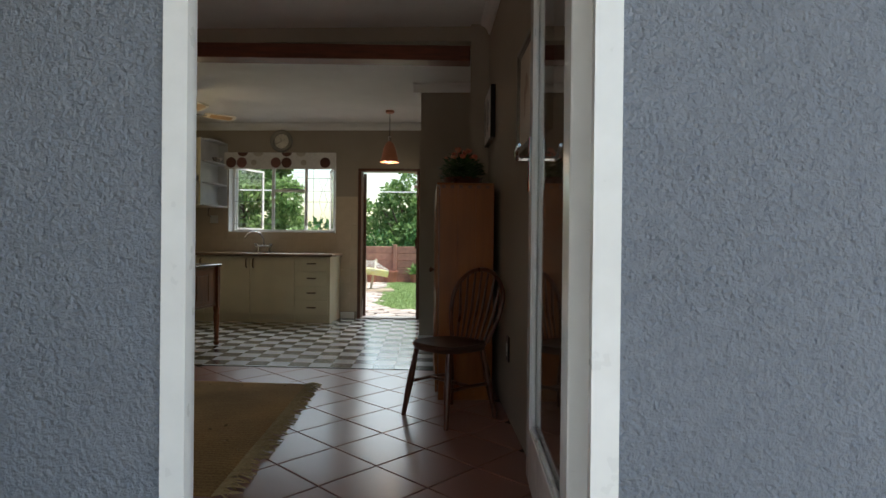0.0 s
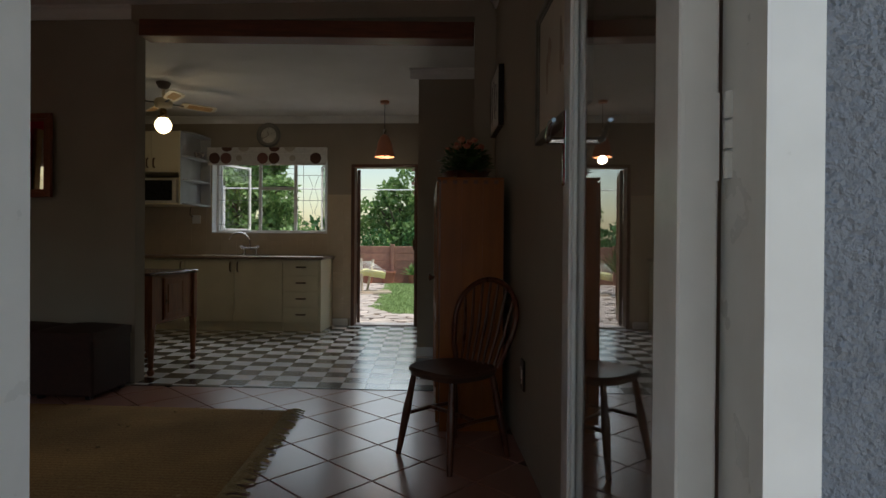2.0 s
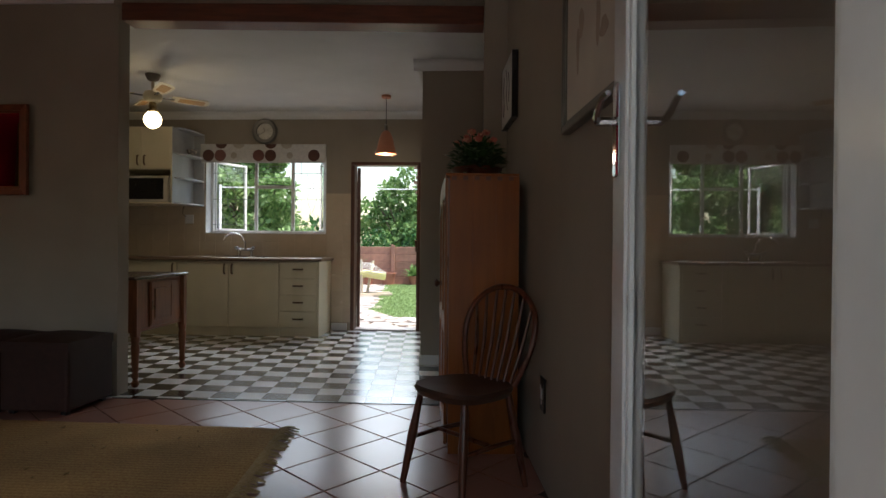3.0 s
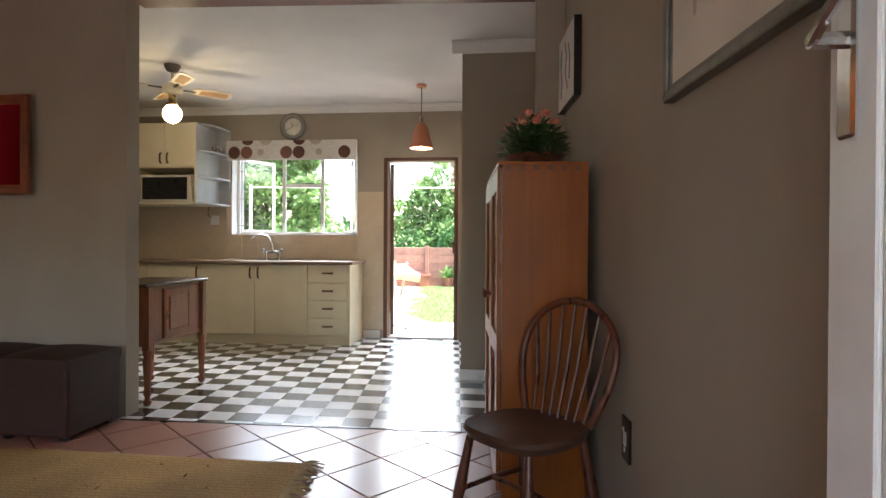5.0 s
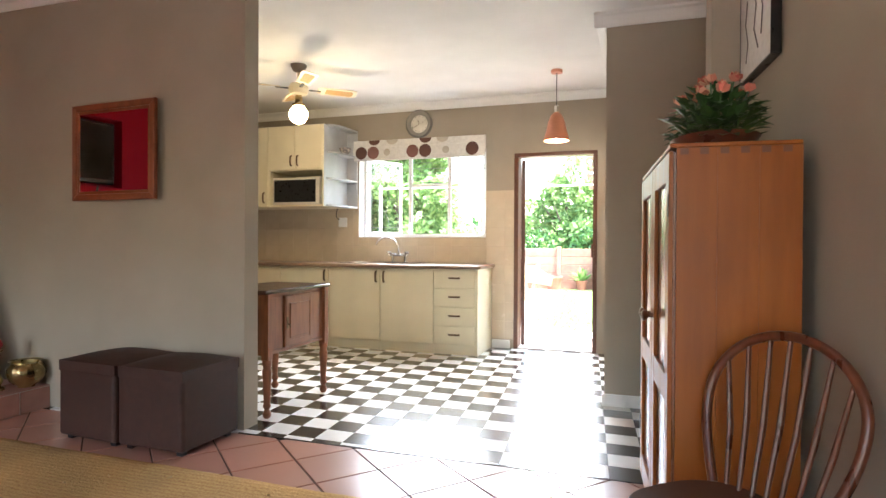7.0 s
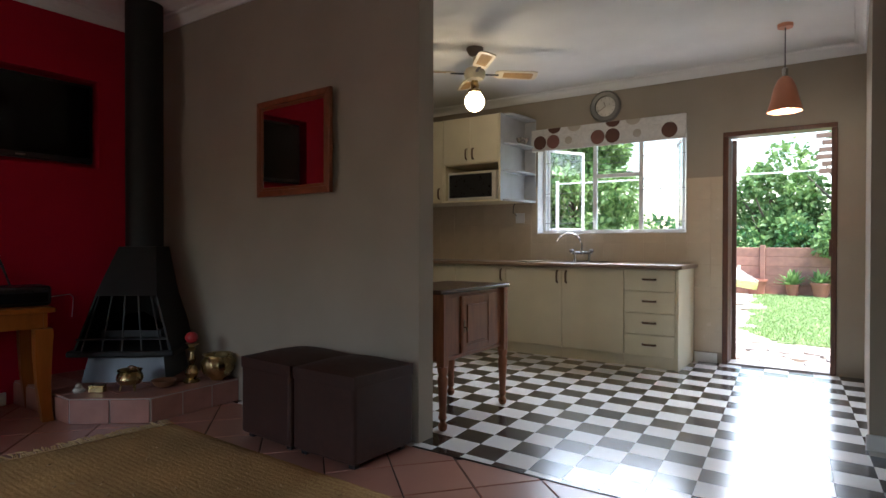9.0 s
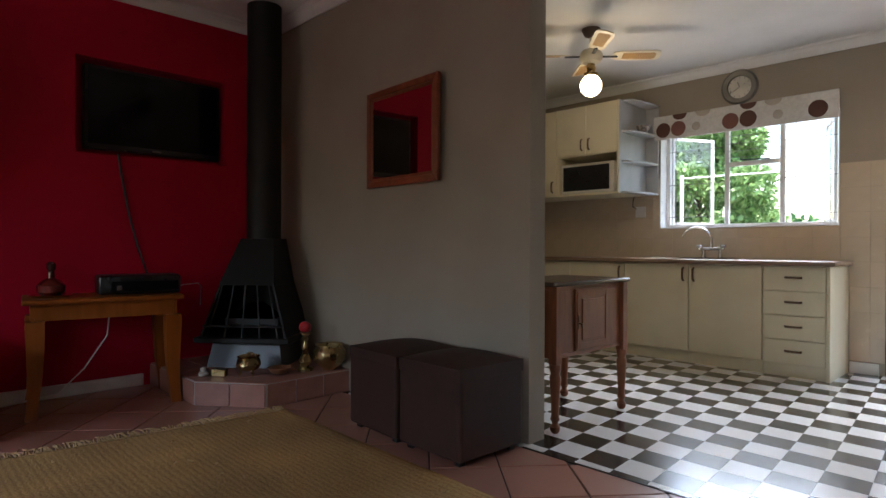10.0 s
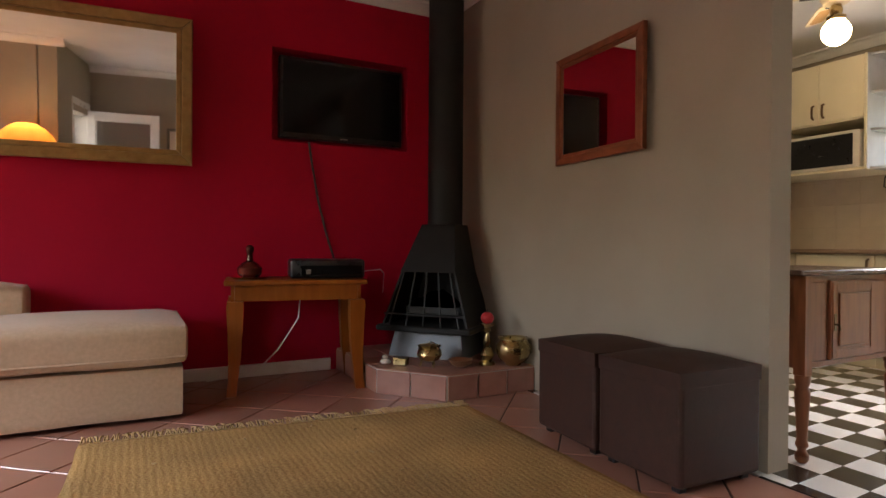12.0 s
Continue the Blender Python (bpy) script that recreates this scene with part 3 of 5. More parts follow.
# roman blind
BLIND = mat("white_blind_cloth", (0.74, 0.72, 0.68), None, 0.9, scale=40, bump=0.2, bscale=200)
DOT = mat("brown_dot_print", (0.12, 0.055, 0.04), None, 0.9)
DOT2 = mat("plum_dot_print", (0.22, 0.1, 0.08), None, 0.9)
DOT3 = mat("beige_dot_print", (0.5, 0.45, 0.38), None, 0.9)
rb = thing("roman_blind", "folded white roman blind with brown printed dots", "blind", pose(-1.09, -0.03, 2.09))
part("fabric", box(-0.785, 0.785, -0.035, -0.002, 0.03, 0.2, 0.008, 2), BLIND, rb)
part("fold", box(-0.785, 0.785, -0.042, -0.036, 0.0, 0.12, 0.003), BLIND, rb)
part("fold", box(-0.78, 0.78, -0.028, -0.004, -0.03, 0.029, 0.006), BLIND, rb)
for i, (x, z, m_) in enumerate(((-0.68, 0.062, DOT), (-0.53, 0.062, DOT2), (-0.05, 0.062, DOT2), (0.1, 0.062, DOT), (0.64, 0.062, DOT), (-0.36, 0.062, DOT3), (0.34, 0.062, DOT3))):
    d = part("printed_dot", lathe(bmesh.new(), [(0.072 if m_ is not DOT3 else 0.04, 0), (0.072 if m_ is not DOT3 else 0.04, 0.0012)], 28), m_, rb)
    d.matrix_basis = pose(x, -0.0422, z - 0.004, 90)
for x, m_ in ((-0.52, DOT), (0.1, DOT), (-0.3, DOT3), (0.3, DOT3)):
    bm = bmesh.new()
    out = [(0.07 * math.cos(a), 0.055 * math.sin(a)) for a in [math.pi + math.pi * i / 12 for i in range(13)]]
    prism(bm, out, 0, 0.0012)
    d = part("printed_dot", bm, m_, rb)
    d.matrix_basis = pose(x, -0.0352, 0.198, 90)
part("cord", tube(bmesh.new(), [(-0.74, -0.02, -0.031), (-0.745, -0.02, -0.35)], 0.004, 6), BLIND, rb)

# pendant
GLOW = mat("pendant_bulb", (1, 0.95, 0.85), None, 0.4, emit=((1, 0.9, 0.75), 9))
COPPER = mat("peach_enamel", (0.62, 0.26, 0.15), (0.56, 0.22, 0.12), 0.35, scale=6)
pd = thing("pendant_lamp", "peach enamel bell pendant lamp, lit", "lamp", pose(0.55, -0.83, KZ + 0.03))
part("ceiling_rose", lathe(bmesh.new(), [(0.05, -0.06), (0.052, -0.034), (0.045, -0.031)], 24), COPPER, pd, "", True)
part("flex", tube(bmesh.new(), [(0, 0, -0.06), (0, 0, -0.36)], 0.004, 6), BLACKPL, pd)
part("lampholder", lathe(bmesh.new(), [(0.02, -0.42), (0.022, -0.36), (0.01, -0.35)], 16), CHROME, pd, "", True)
part("shade", lathe(bmesh.new(), [(0.022, -0.415), (0.05, -0.44), (0.075, -0.5), (0.092, -0.58), (0.115, -0.66), (0.118, -0.672), (0.108, -0.67), (0.086, -0.58), (0.068, -0.5), (0.04, -0.445)], 32), COPPER, pd, "", True)
part("bulb", lathe(bmesh.new(), [(0.015, -0.5), (0.04, -0.55), (0.048, -0.6), (0.035, -0.645), (0.001, -0.655)], 20), GLOW, pd, "glowing bulb", True)
lamp("pendant_light", "POINT", pose(0.55, -0.83, KZ - 0.67), 1.4, (1, 0.85, 0.65), size=0.05)

# ceiling fan
FANW = mat("cream_fan_enamel", (0.66, 0.58, 0.42), None, 0.35)
CANE = mat("woven_cane", (0.42, 0.25, 0.09), (0.28, 0.15, 0.05), 0.7, scale=160, bump=0.4, bscale=300)
fan = thing("ceiling_fan", "cream ceiling fan with cane-inlaid blades and lit globe", "fan", pose(-1.602, -1.656, 2.755))
part("canopy", lathe(bmesh.new(), [(0.02, -0.135), (0.05, -0.12), (0.07, -0.08), (0.07, -0.066)], 24), mat("fan_canopy", (0.16, 0.12, 0.09)), fan, "", True)
part("downrod", tube(bmesh.new(), [(0, 0, -0.13), (0, 0, -0.225)], 0.014, 10), FANW, fan)
part("motor", lathe(bmesh.new(), [(0.03, -0.335), (0.07, -0.325), (0.088, -0.295), (0.088, -0.265), (0.07, -0.235), (0.02, -0.22)], 32), FANW, fan, "", True)
part("light_fitting", lathe(bmesh.new(), [(0.05, -0.432), (0.055, -0.41), (0.032, -0.4), (0.036, -0.37), (0.028, -0.336)], 24), BRASS, fan, "brass light fitting", True)
part("globe", lathe(bmesh.new(), [(0.004, -0.592)] + [(0.082 * math.cos(a), -0.505 + 0.082 * math.sin(a)) for a in [-1.4 + i * 0.235 for i in range(11)]] + [(0.05, -0.425)], 28),
     mat("globe_opal_glass", (1, 0.9, 0.7), None, 0.3, emit=((1, 0.78, 0.45), 4)), fan, "glowing opal glass globe", True)
lamp("fan_light", "POINT", pose(-1.602, -1.656, 2.135), 1.4, (1, 0.78, 0.5), size=0.09)
for k in range(4):
    arm = part("blade_arm", boxes((0.09, 0.2, -0.012, 0.012, -0.285, -0.277)), IRON, fan)
    arm.matrix_basis = pose(0, 0, 0, 0, 0, 43 + 90 * k)
    out = [(0.17, -0.045), (0.22, -0.06), (0.48, -0.068), (0.52, -0.055), (0.53, 0), (0.52, 0.055), (0.48, 0.068), (0.22, 0.06), (0.17, 0.045)]
    b = part("blade", prism(bmesh.new(), out, -0.331, -0.323), FANW, fan)
    b.matrix_basis = pose(0, 0, 0.055, 0, 0, 43 + 90 * k) @ pose(0, 0, -0.327, -13, 0, 0) @ pose(0, 0, 0.327)
    out = [(0.24, -0.038), (0.47, -0.045), (0.49, -0.03), (0.49, 0.03), (0.47, 0.045), (0.24, 0.038)]
    part("cane_inlay", prism(bmesh.new(), out, -0.3335, -0.3315), CANE, b, "woven cane inlay")

# washstand cabinet
WASH = mat("mahogany_varnish", (0.29, 0.105, 0.045), (0.18, 0.06, 0.024), 0.4, spec=0.35, scale=5, stretch=(7, 7, 1), stain=0.15)
ws = thing("side_cabinet", "reddish-brown wooden washstand cabinet on turned legs", "cabinet", pose(-1.405, -3.045, 0))
part("body", box(0.02, 0.435, 0.02, 0.72, 0.395, 0.785), WASH, ws)
for x in (0, 0.42):
    for y in (0, 0.705):
        bm = box(x - 0.005, x + 0.045, y - 0.005, y + 0.045, 0.37, 0.787)
        lathe(bm, [(0.016, 0), (0.026, 0.015), (0.028, 0.035), (0.017, 0.05), (0.017, 0.06), (0.026, 0.075), (0.02, 0.1), (0.025, 0.2), (0.031, 0.3), (0.023, 0.32), (0.031, 0.345), (0.031, 0.371)], 14, (x + 0.02, y + 0.02, 0))
        part("leg", bm, WASH, ws, "", True)
part("top", box(-0.03, 0.465, -0.03, 0.785, 0.788, 0.812, 0.006), mat("dark_table_top", (0.09, 0.05, 0.035), (0.06, 0.03, 0.02), 0.22), ws, "dark polished top")
for y0, y1 in ((0.045, 0.19), (0.56, 0.7)):
    part("side_panel", box(0.436, 0.441, y0, y1, 0.42, 0.76, 0.003), WASH, ws)
d = part("door", box(0.436, 0.452, 0.2, 0.55, 0.42, 0.765, 0.003), WASH, ws)
part("raised_panel", box(0.4525, 0.459, 0.255, 0.495, 0.475, 0.71, 0.005), WASH, d)
part("frame_moulding", boxes((0.4525, 0.456, 0.21, 0.24, 0.43, 0.755), (0.4525, 0.456, 0.51, 0.54, 0.43, 0.755), (0.4525, 0.456, 0.241, 0.509, 0.43, 0.46), (0.4525, 0.456, 0.241, 0.509, 0.725, 0.755)), WASH, d)
bm = box(0.4562, 0.459, 0.217, 0.233, 0.545, 0.62)
tube(bm, [(0.459, 0.225, 0.575), (0.475, 0.225, 0.572), (0.478, 0.225, 0.55)], 0.005, 6)
part("latch", bm, HAND, d, "small dark brass latch")
part("apron", box(0.438, 0.446, 0.041, 0.704, 0.396, 0.418, 0.002), WASH, ws)
part("drawer_front", box(0.05, 0.41, 0.006, 0.019, 0.6, 0.77, 0.003), WASH, ws)
part("drawer_knob", lathe(bmesh.new(), [(0.006, 0), (0.006, 0.012), (0.015, 0.02), (0.013, 0.03)], 14), BRASS, ws, "brass knob").matrix_basis = pose(0.34, 0.006, 0.68, 90)


# ---------- living room ----------
def ottoman(x, y, a):
    o = thing("ottoman", "dark brown leather cube ottoman beside the grey wall", "ottoman", pose(x, y, 0, 0, 0, a), "ottomans")
    h = 0.22
    bm = bmesh.new()
    bx(bm, -h, h, -h, h, 0.025, 0.41, 0.02, 3)
    part("body", bm, LEATHER, o)
    bm = bmesh.new()
    nn = 10
    g = [[bm.verts.new((-h + 0.001 + (2 * h - 0.002) * i / nn, -h + 0.001 + (2 * h - 0.002) * j / nn, 0.456 + 0.03 * math.sin(math.pi * i / nn) * math.sin(math.pi * j / nn) - (0.008 if i in (0, nn) or j in (0, nn) else 0))) for j in range(nn + 1)] for i in range(nn + 1)]
    for i in range(nn):
        for j in range(nn):
            bm.faces.new((g[i][j], g[i + 1][j], g[i + 1][j + 1], g[i][j + 1]))
    rim = [g[i][0] for i in range(nn + 1)] + [g[nn][j] for j in range(1, nn + 1)] + [g[i][nn] for i in range(nn - 1, -1, -1)] + [g[0][j] for j in range(nn - 1, 0, -1)]
    low = [bm.verts.new((v.co.x, v.co.y, 0.39)) for v in rim]
    for i in range(len(rim)):
        j = (i + 1) % len(rim)
        bm.faces.new((rim[i], low[i], low[j], rim[j]))
    part("lid", bm, LEATHER, o, "padded leather lid", True)
    for sx in (-1, 1):
        for sy in (-1, 1):
            part("foot", box(sx * 0.17 - 0.02, sx * 0.17 + 0.02, sy * 0.17 - 0.02, sy * 0.17 + 0.02, 0, 0.03, 0.004), BLACKPL, o)


ottoman(-1.6, -3.545, -4)
ottoman(-1.155, -3.56, -1.5)

# small mirror
FRAMEW = mat("red_brown_frame_wood", (0.26, 0.075, 0.03), (0.17, 0.045, 0.018), 0.4, scale=6, stretch=(3, 3, 3))


def framed(name, label, cat, m, w, h, fw, depth, fmat, inner, iname, ilabel):
    t = thing(name, label, cat, m)
    for a, b, d, nm in ((0.0, fw * 0.68, depth, "frame"), (fw * 0.68, fw, depth * 0.72, "inner_moulding")):
        o = [(-w / 2 + a, -h / 2 + a), (w / 2 - a, -h / 2 + a), (w / 2 - a, h / 2 - a), (-w / 2 + a, h / 2 - a)]
        q = [(-w / 2 + b, -h / 2 + b), (w / 2 - b, -h / 2 + b), (w / 2 - b, h / 2 - b), (-w / 2 + b, h / 2 - b)]
        for k in range(4):
            bm = prism(bmesh.new(), [o[k], o[(k + 1) % 4], q[(k + 1) % 4], q[k]], 0, d)
            top = [e for e in bm.edges if all(v.co.z > d * 0.5 for v in e.verts)]
            bmesh.ops.bevel(bm, geom=top, offset=min(d, b - a) * 0.22, segments=2, affect="EDGES", profile=0.5)
            part(nm, bm, fmat, t).matrix_basis = pose(0, 0, 0, 90)
    part(iname, box(-w / 2 + fw - 0.004, w / 2 - fw + 0.004, -depth * 0.55, -0.002, -h / 2 + fw - 0.004, h / 2 - fw + 0.004), inner, t, ilabel)
    return t


framed("wall_mirror", "square mirror in a reddish wood frame on the grey wall", "mirror", pose(-1.905, NY - 0.026, 1.69, 0, 0, -3.4), 0.72, 0.62, 0.06, 0.028, FRAMEW, MIRROR, "mirror_glass", "silvered mirror glass")
GOLD = mat("antique_gold_frame", (0.36, 0.22, 0.075), (0.26, 0.15, 0.045), 0.42, metal=0.25, scale=18, bump=0.15, bscale=60)
framed("large_mirror", "wide mirror in an antique gold frame on the red wall", "mirror", pose(LX + 0.095, -5.853, 1.853, 3.0, 0, 86.2), 1.312, 0.905, 0.093, 0.035, GOLD, MIRROR, "mirror_glass", "silvered mirror glass")

# television in the niche
tv = thing("television", "black flat television hung in the wall niche", "television", pose(LX - 0.06, -4.15, 1.955, 0, 0, 90))
part("body", box(-0.47, 0.47, -0.03, 0.03, -0.29, 0.29, 0.008), BLACKPL, tv)
part("screen", box(-0.445, 0.445, -0.034, -0.0305, -0.25, 0.265), SCREEN, tv, "dark glossy screen")
part("badge", box(-0.03, 0.03, -0.033, -0.0302, -0.275, -0.265), CHROME, tv)
part("wall_bracket", box(-0.12, 0.12, 0.031, 0.055, -0.12, 0.12), IRON, tv)
wire = thing("television_cable", "black cable running down the red wall", "cable")
part("cable", tube(bmesh.new(), [(LX + 0.012, -4.42, 1.64), (LX + 0.012, -4.4, 1.5), (LX + 0.014, -4.35, 1.22), (LX + 0.016, -4.29, 0.98), (LX + 0.03, -4.25, 0.85), (LX + 0.12, -4.25, 0.755)], 0.008, 8), BLACKPL, wire, "", True)

# lamp table
tb = thing("side_table", "orange pine side table with tapered legs", "table", pose(-3.325, -4.59, 0.022, 0, 0, -9))
part("tabletop", box(-0.25, 0.25, -0.43, 0.43, 0.635, 0.665, 0.006), PINE, tb)
for r in ((-0.22, 0.22, -0.39, -0.37), (-0.22, 0.22, 0.37, 0.39), (0.2, 0.22, -0.369, 0.369), (-0.22, -0.2, -0.369, 0.369)):
    part("apron", box(*r, 0.54, 0.634), PINE, tb)
for sx in (-1, 1):
    for sy in (-1, 1):
        bm = bmesh.new()
        prev = None
        for z, wd, off in ((-0.022, 0.03, 0.03), (0.06, 0.028, 0.022), (0.2, 0.036, 0.012), (0.38, 0.044, 0.01), (0.5, 0.048, 0.012), (0.54, 0.046, 0.01)):
            cx, cy = sx * (0.195 + off), sy * (0.355 + off)
            rg = [bm.verts.new((cx + a * wd, cy + b * wd, z)) for a, b in ((-1, -1), (1, -1), (1, 1), (-1, 1))]
            if prev:
                for i in range(4):
                    bm.faces.new((prev[i], prev[(i + 1) % 4], rg[(i + 1) % 4], rg[i]))
            else:
                bm.faces.new(list(reversed(rg)))
            prev = rg
        bm.faces.new(prev)
        part("leg", bm, PINE, tb, "", True)
dec = thing("set_top_box", "low black printer-like media box on the side table", "media box", pose(-3.31, -4.39, 0.687, 0, 0, 81))
part("body", box(-0.24, 0.24, -0.12, 0.12, 0.002, 0.125, 0.02, 3), BLACKPL, dec, "", True)
part("front_panel", box(-0.17, 0.22, -0.124, -0.1205, 0.025, 0.085, 0.001), SCREEN, dec)
part("button", box(-0.14, -0.11, -0.128, -0.1245, 0.03, 0.06, 0.002), CHROME, dec)
dcn = thing("glass_decanter", "dark red glass decanter on a small tray", "decanter", pose(-3.36, -4.87, 0.687))
part("tray", lathe(bmesh.new(), [(0.1, 0), (0.115, 0.012), (0.11, 0.014), (0.095, 0.005), (0.0, 0.004)], 28), CHROME, dcn, "", True)
part("bottle", lathe(bmesh.new(), [(0.05, 0.006), (0.075, 0.03), (0.078, 0.07), (0.05, 0.1), (0.02, 0.115), (0.018, 0.15), (0.022, 0.153)], 24), mat("red_glass", (0.13, 0.015, 0.01), None, 0.08, coat=0.6), dcn, "", True)
part("stopper", lathe(bmesh.new(), [(0.014, 0.1535), (0.024, 0.17), (0.026, 0.2), (0.012, 0.215)], 14), mat("stopper_dark", (0.08, 0.02, 0.015), None, 0.2), dcn, "", True)
flx = thing("white_cable", "white flex hanging under the side table", "cable")
part("cable", tube(bmesh.new(), [(-3.52, -4.5, 0.62), (-3.52, -4.52, 0.4), (-3.5, -4.66, 0.2), (-3.54, -4.8, 0.05), (-3.6, -5.1, 0.006)], 0.005, 6), WHITE, flx, "", True)
flx = thing("white_cable", "thin white flex from media box to fireplace", "cable")
part("cable", tube(bmesh.new(), [(-3.3, -4.21, 0.7), (-3.32, -4.1, 0.73), (-3.36, -3.98, 0.735), (-3.5, -3.9, 0.7), (-3.64, -3.85, 0.55)], 0.003, 6), WHITE, flx, "", True)

# hearth and stove
HEARTH = mat("hearth_tile", (0.4, 0.19, 0.14), (0.31, 0.14, 0.1), 0.4, scale=9, piece=0.1, stain=0.12, bump=0.06)
hz = 0.155
ho = [(LX + 0.002, -4.2), (-2.855, -4.2), (-2.485, -3.91), (-2.5, NY - 0.002), (LX + 0.002, NY - 0.002)]
he = thing("hearth", "raised corner hearth faced with terracotta tiles", "hearth", kind="structure")
part("core", prism(bmesh.new(), ho, 0, hz - 0.008), mat("pale_grout", (0.5, 0.45, 0.4), None, 0.9), he)
part("top_slab", prism(bmesh.new(), ho, hz - 0.0075, hz - 0.0036), HEARTH, he)


def facing(p0, p1, n):
    v = Vector((p1[0] - p0[0], p1[1] - p0[1], 0))
    ang = math.degrees(math.atan2(v.y, v.x))
    w = v.length / n
    me = mesh_of("tile", box(0.004, w - 0.004, -0.008, -0.001, 0.002, hz - 0.012, 0.002), HEARTH)
    for i in range(n):
        ob = new("tile", me)
        ob.parent = he
        ob.matrix_basis = pose(p0[0] + v.x * i / n, p0[1] + v.y * i / n, 0, 0, 0, ang)


facing(ho[0], ho[1], 4)
facing(ho[1], ho[2], 2)
facing(ho[2], ho[3], 3)
for i in range(5):
    for j in range(4):
        x0, y0 = LX + 0.01 + i * 0.23, NY - 0.01 - j * 0.23
        if x0 + 0.226 < -2.53 and (x0 + 0.226) - (y0 - 0.226) < 1.29:
            part("tile", box(x0, x0 + 0.224, y0 - 0.224, y0, hz - 0.0035, hz, 0.001), HEARTH, he)
st = thing("wood_stove", "black iron corner fireplace with tapering hood and flue", "fireplace", pose(-3.16, -3.62, hz, 0, 0, 40))


def frustum(bm, a, b):
    lo = [bm.verts.new(p) for p in a]
    hi = [bm.verts.new(p) for p in b]
    n = len(lo)
    for i in range(n):
        bm.faces.new((lo[i], lo[(i + 1) % n], hi[(i + 1) % n], hi[i]))
    bm.faces.new(list(reversed(lo)))
    bm.faces.new(hi)
    return bm


def quad(w, y0, y1, z, wb=None):
    wb = w if wb is None else wb
    return [(-w, y0, z), (w, y0, z), (wb, y1, z), (-wb, y1, z)]


STOVEM = mat("matt_black_steel", (0.014, 0.013, 0.012), (0.009, 0.0085, 0.008), 0.6, spec=0.3, scale=14, bump=0.05)
part("pedestal", frustum(bmesh.new(), quad(0.27, -0.24, 0.2, 0.0), quad(0.24, -0.2, 0.2, 0.175)), mat("grey_steel_base", (0.09, 0.095, 0.1), None, 0.4), st, "grey steel pedestal")
part("ledge", box(-0.34, 0.34, -0.3, 0.26, 0.176, 0.215, 0.008), STOVEM, st)
bm = frustum(bmesh.new(), quad(0.3, 0.2, 0.24, 0.216), quad(0.2, 0.16, 0.2, 0.57))
frustum(bm, [(-0.31, -0.26, 0.216), (-0.295, -0.26, 0.216), (-0.295, 0.199, 0.216), (-0.31, 0.199, 0.216)], [(-0.2, -0.2, 0.57), (-0.185, -0.2, 0.57), (-0.185, 0.159, 0.57), (-0.2, 0.159, 0.57)])
frustum(bm, [(0.295, -0.26, 0.216), (0.31, -0.26, 0.216), (0.31, 0.199, 0.216), (0.295, 0.199, 0.216)], [(0.185, -0.2, 0.57), (0.2, -0.2, 0.57), (0.2, 0.159, 0.57), (0.185, 0.159, 0.57)])
part("firebox", bm, STOVEM, st)
part("hood", frustum(bmesh.new(), quad(0.2, -0.21, 0.2, 0.571), quad(0.125, -0.02, 0.23, 0.9)), STOVEM, st)
part("flue", prism(bmesh.new(), [(0.125 * math.cos(a), 0.105 + 0.125 * math.sin(a)) for a in [2 * math.pi * i / 24 for i in range(24)]], 0.901, CZ - hz - 0.001), STOVEM, st, "round black flue pipe", True)
for i in range(5):
    x = -0.22 + i * 0.11
    part("grate_bar", tube(bmesh.new(), [(x * 1.15, -0.27, 0.215), (x * 0.75, -0.215, 0.572)], 0.006, 6), IRON, st)
part("front_rail", tube(bmesh.new(), [(-0.29, -0.265, 0.29), (0.29, -0.265, 0.29)], 0.007, 6), IRON, st)
part("grate", box(-0.2, 0.2, -0.12, 0.12, 0.28, 0.33, 0.006), IRON, st)
lg = thing("firewood", "pale split log and slotted grate front in the fireplace", "logs", st.matrix_basis @ pose(0, 0, 0.33))
CLAY = mat("raw_fire_clay", (0.5, 0.24, 0.1), (0.34, 0.14, 0.05), 0.7, scale=9, stretch=(1, 6, 6))
part("log", frustum(bmesh.new(), [(-0.17, -0.08, 0.0), (0.16, -0.1, 0.0), (0.17, 0.05, 0.0), (-0.15, 0.08, 0.0)], [(-0.06, -0.03, 0.1), (0.06, -0.06, 0.12), (0.1, 0.0, 0.07), (-0.05, 0.03, 0.08)]), CLAY, lg)
bm = boxes((-0.17, 0.17, -0.128, -0.118, 0.0, 0.014), (-0.17, 0.17, -0.128, -0.118, 0.045, 0.06))
for i in range(7):
    bx(bm, -0.17 + i * 0.054, -0.154 + i * 0.054, -0.128, -0.118, 0.0145, 0.0445)
part("slotted_brick", bm, CLAY, lg)

CNDL = thing("candlestick", "turned brass candlestick with a round red candle", "candlestick", pose(-2.66, -3.53, hz))
part("stick", lathe(bmesh.new(), [(0.055, 0), (0.055, 0.012), (0.03, 0.025), (0.045, 0.06), (0.03, 0.1), (0.014, 0.115), (0.026, 0.15), (0.014, 0.175), (0.012, 0.2), (0.03, 0.215), (0.014, 0.23), (0.045, 0.25), (0.045, 0.256)], 22), BRASS, CNDL, "", True)
part("candle", lathe(bmesh.new(), [(0.012, 0.257), (0.03, 0.265), (0.041, 0.282), (0.042, 0.298), (0.034, 0.318), (0.018, 0.33), (0.004, 0.333)], 20), mat("red_wax", (0.45, 0.02, 0.025), None, 0.4), CNDL, "red wax candle", True)
part("wick", tube(bmesh.new(), [(0, 0, 0.34), (0, 0, 0.352)], 0.002, 6), BLACKPL, CNDL)
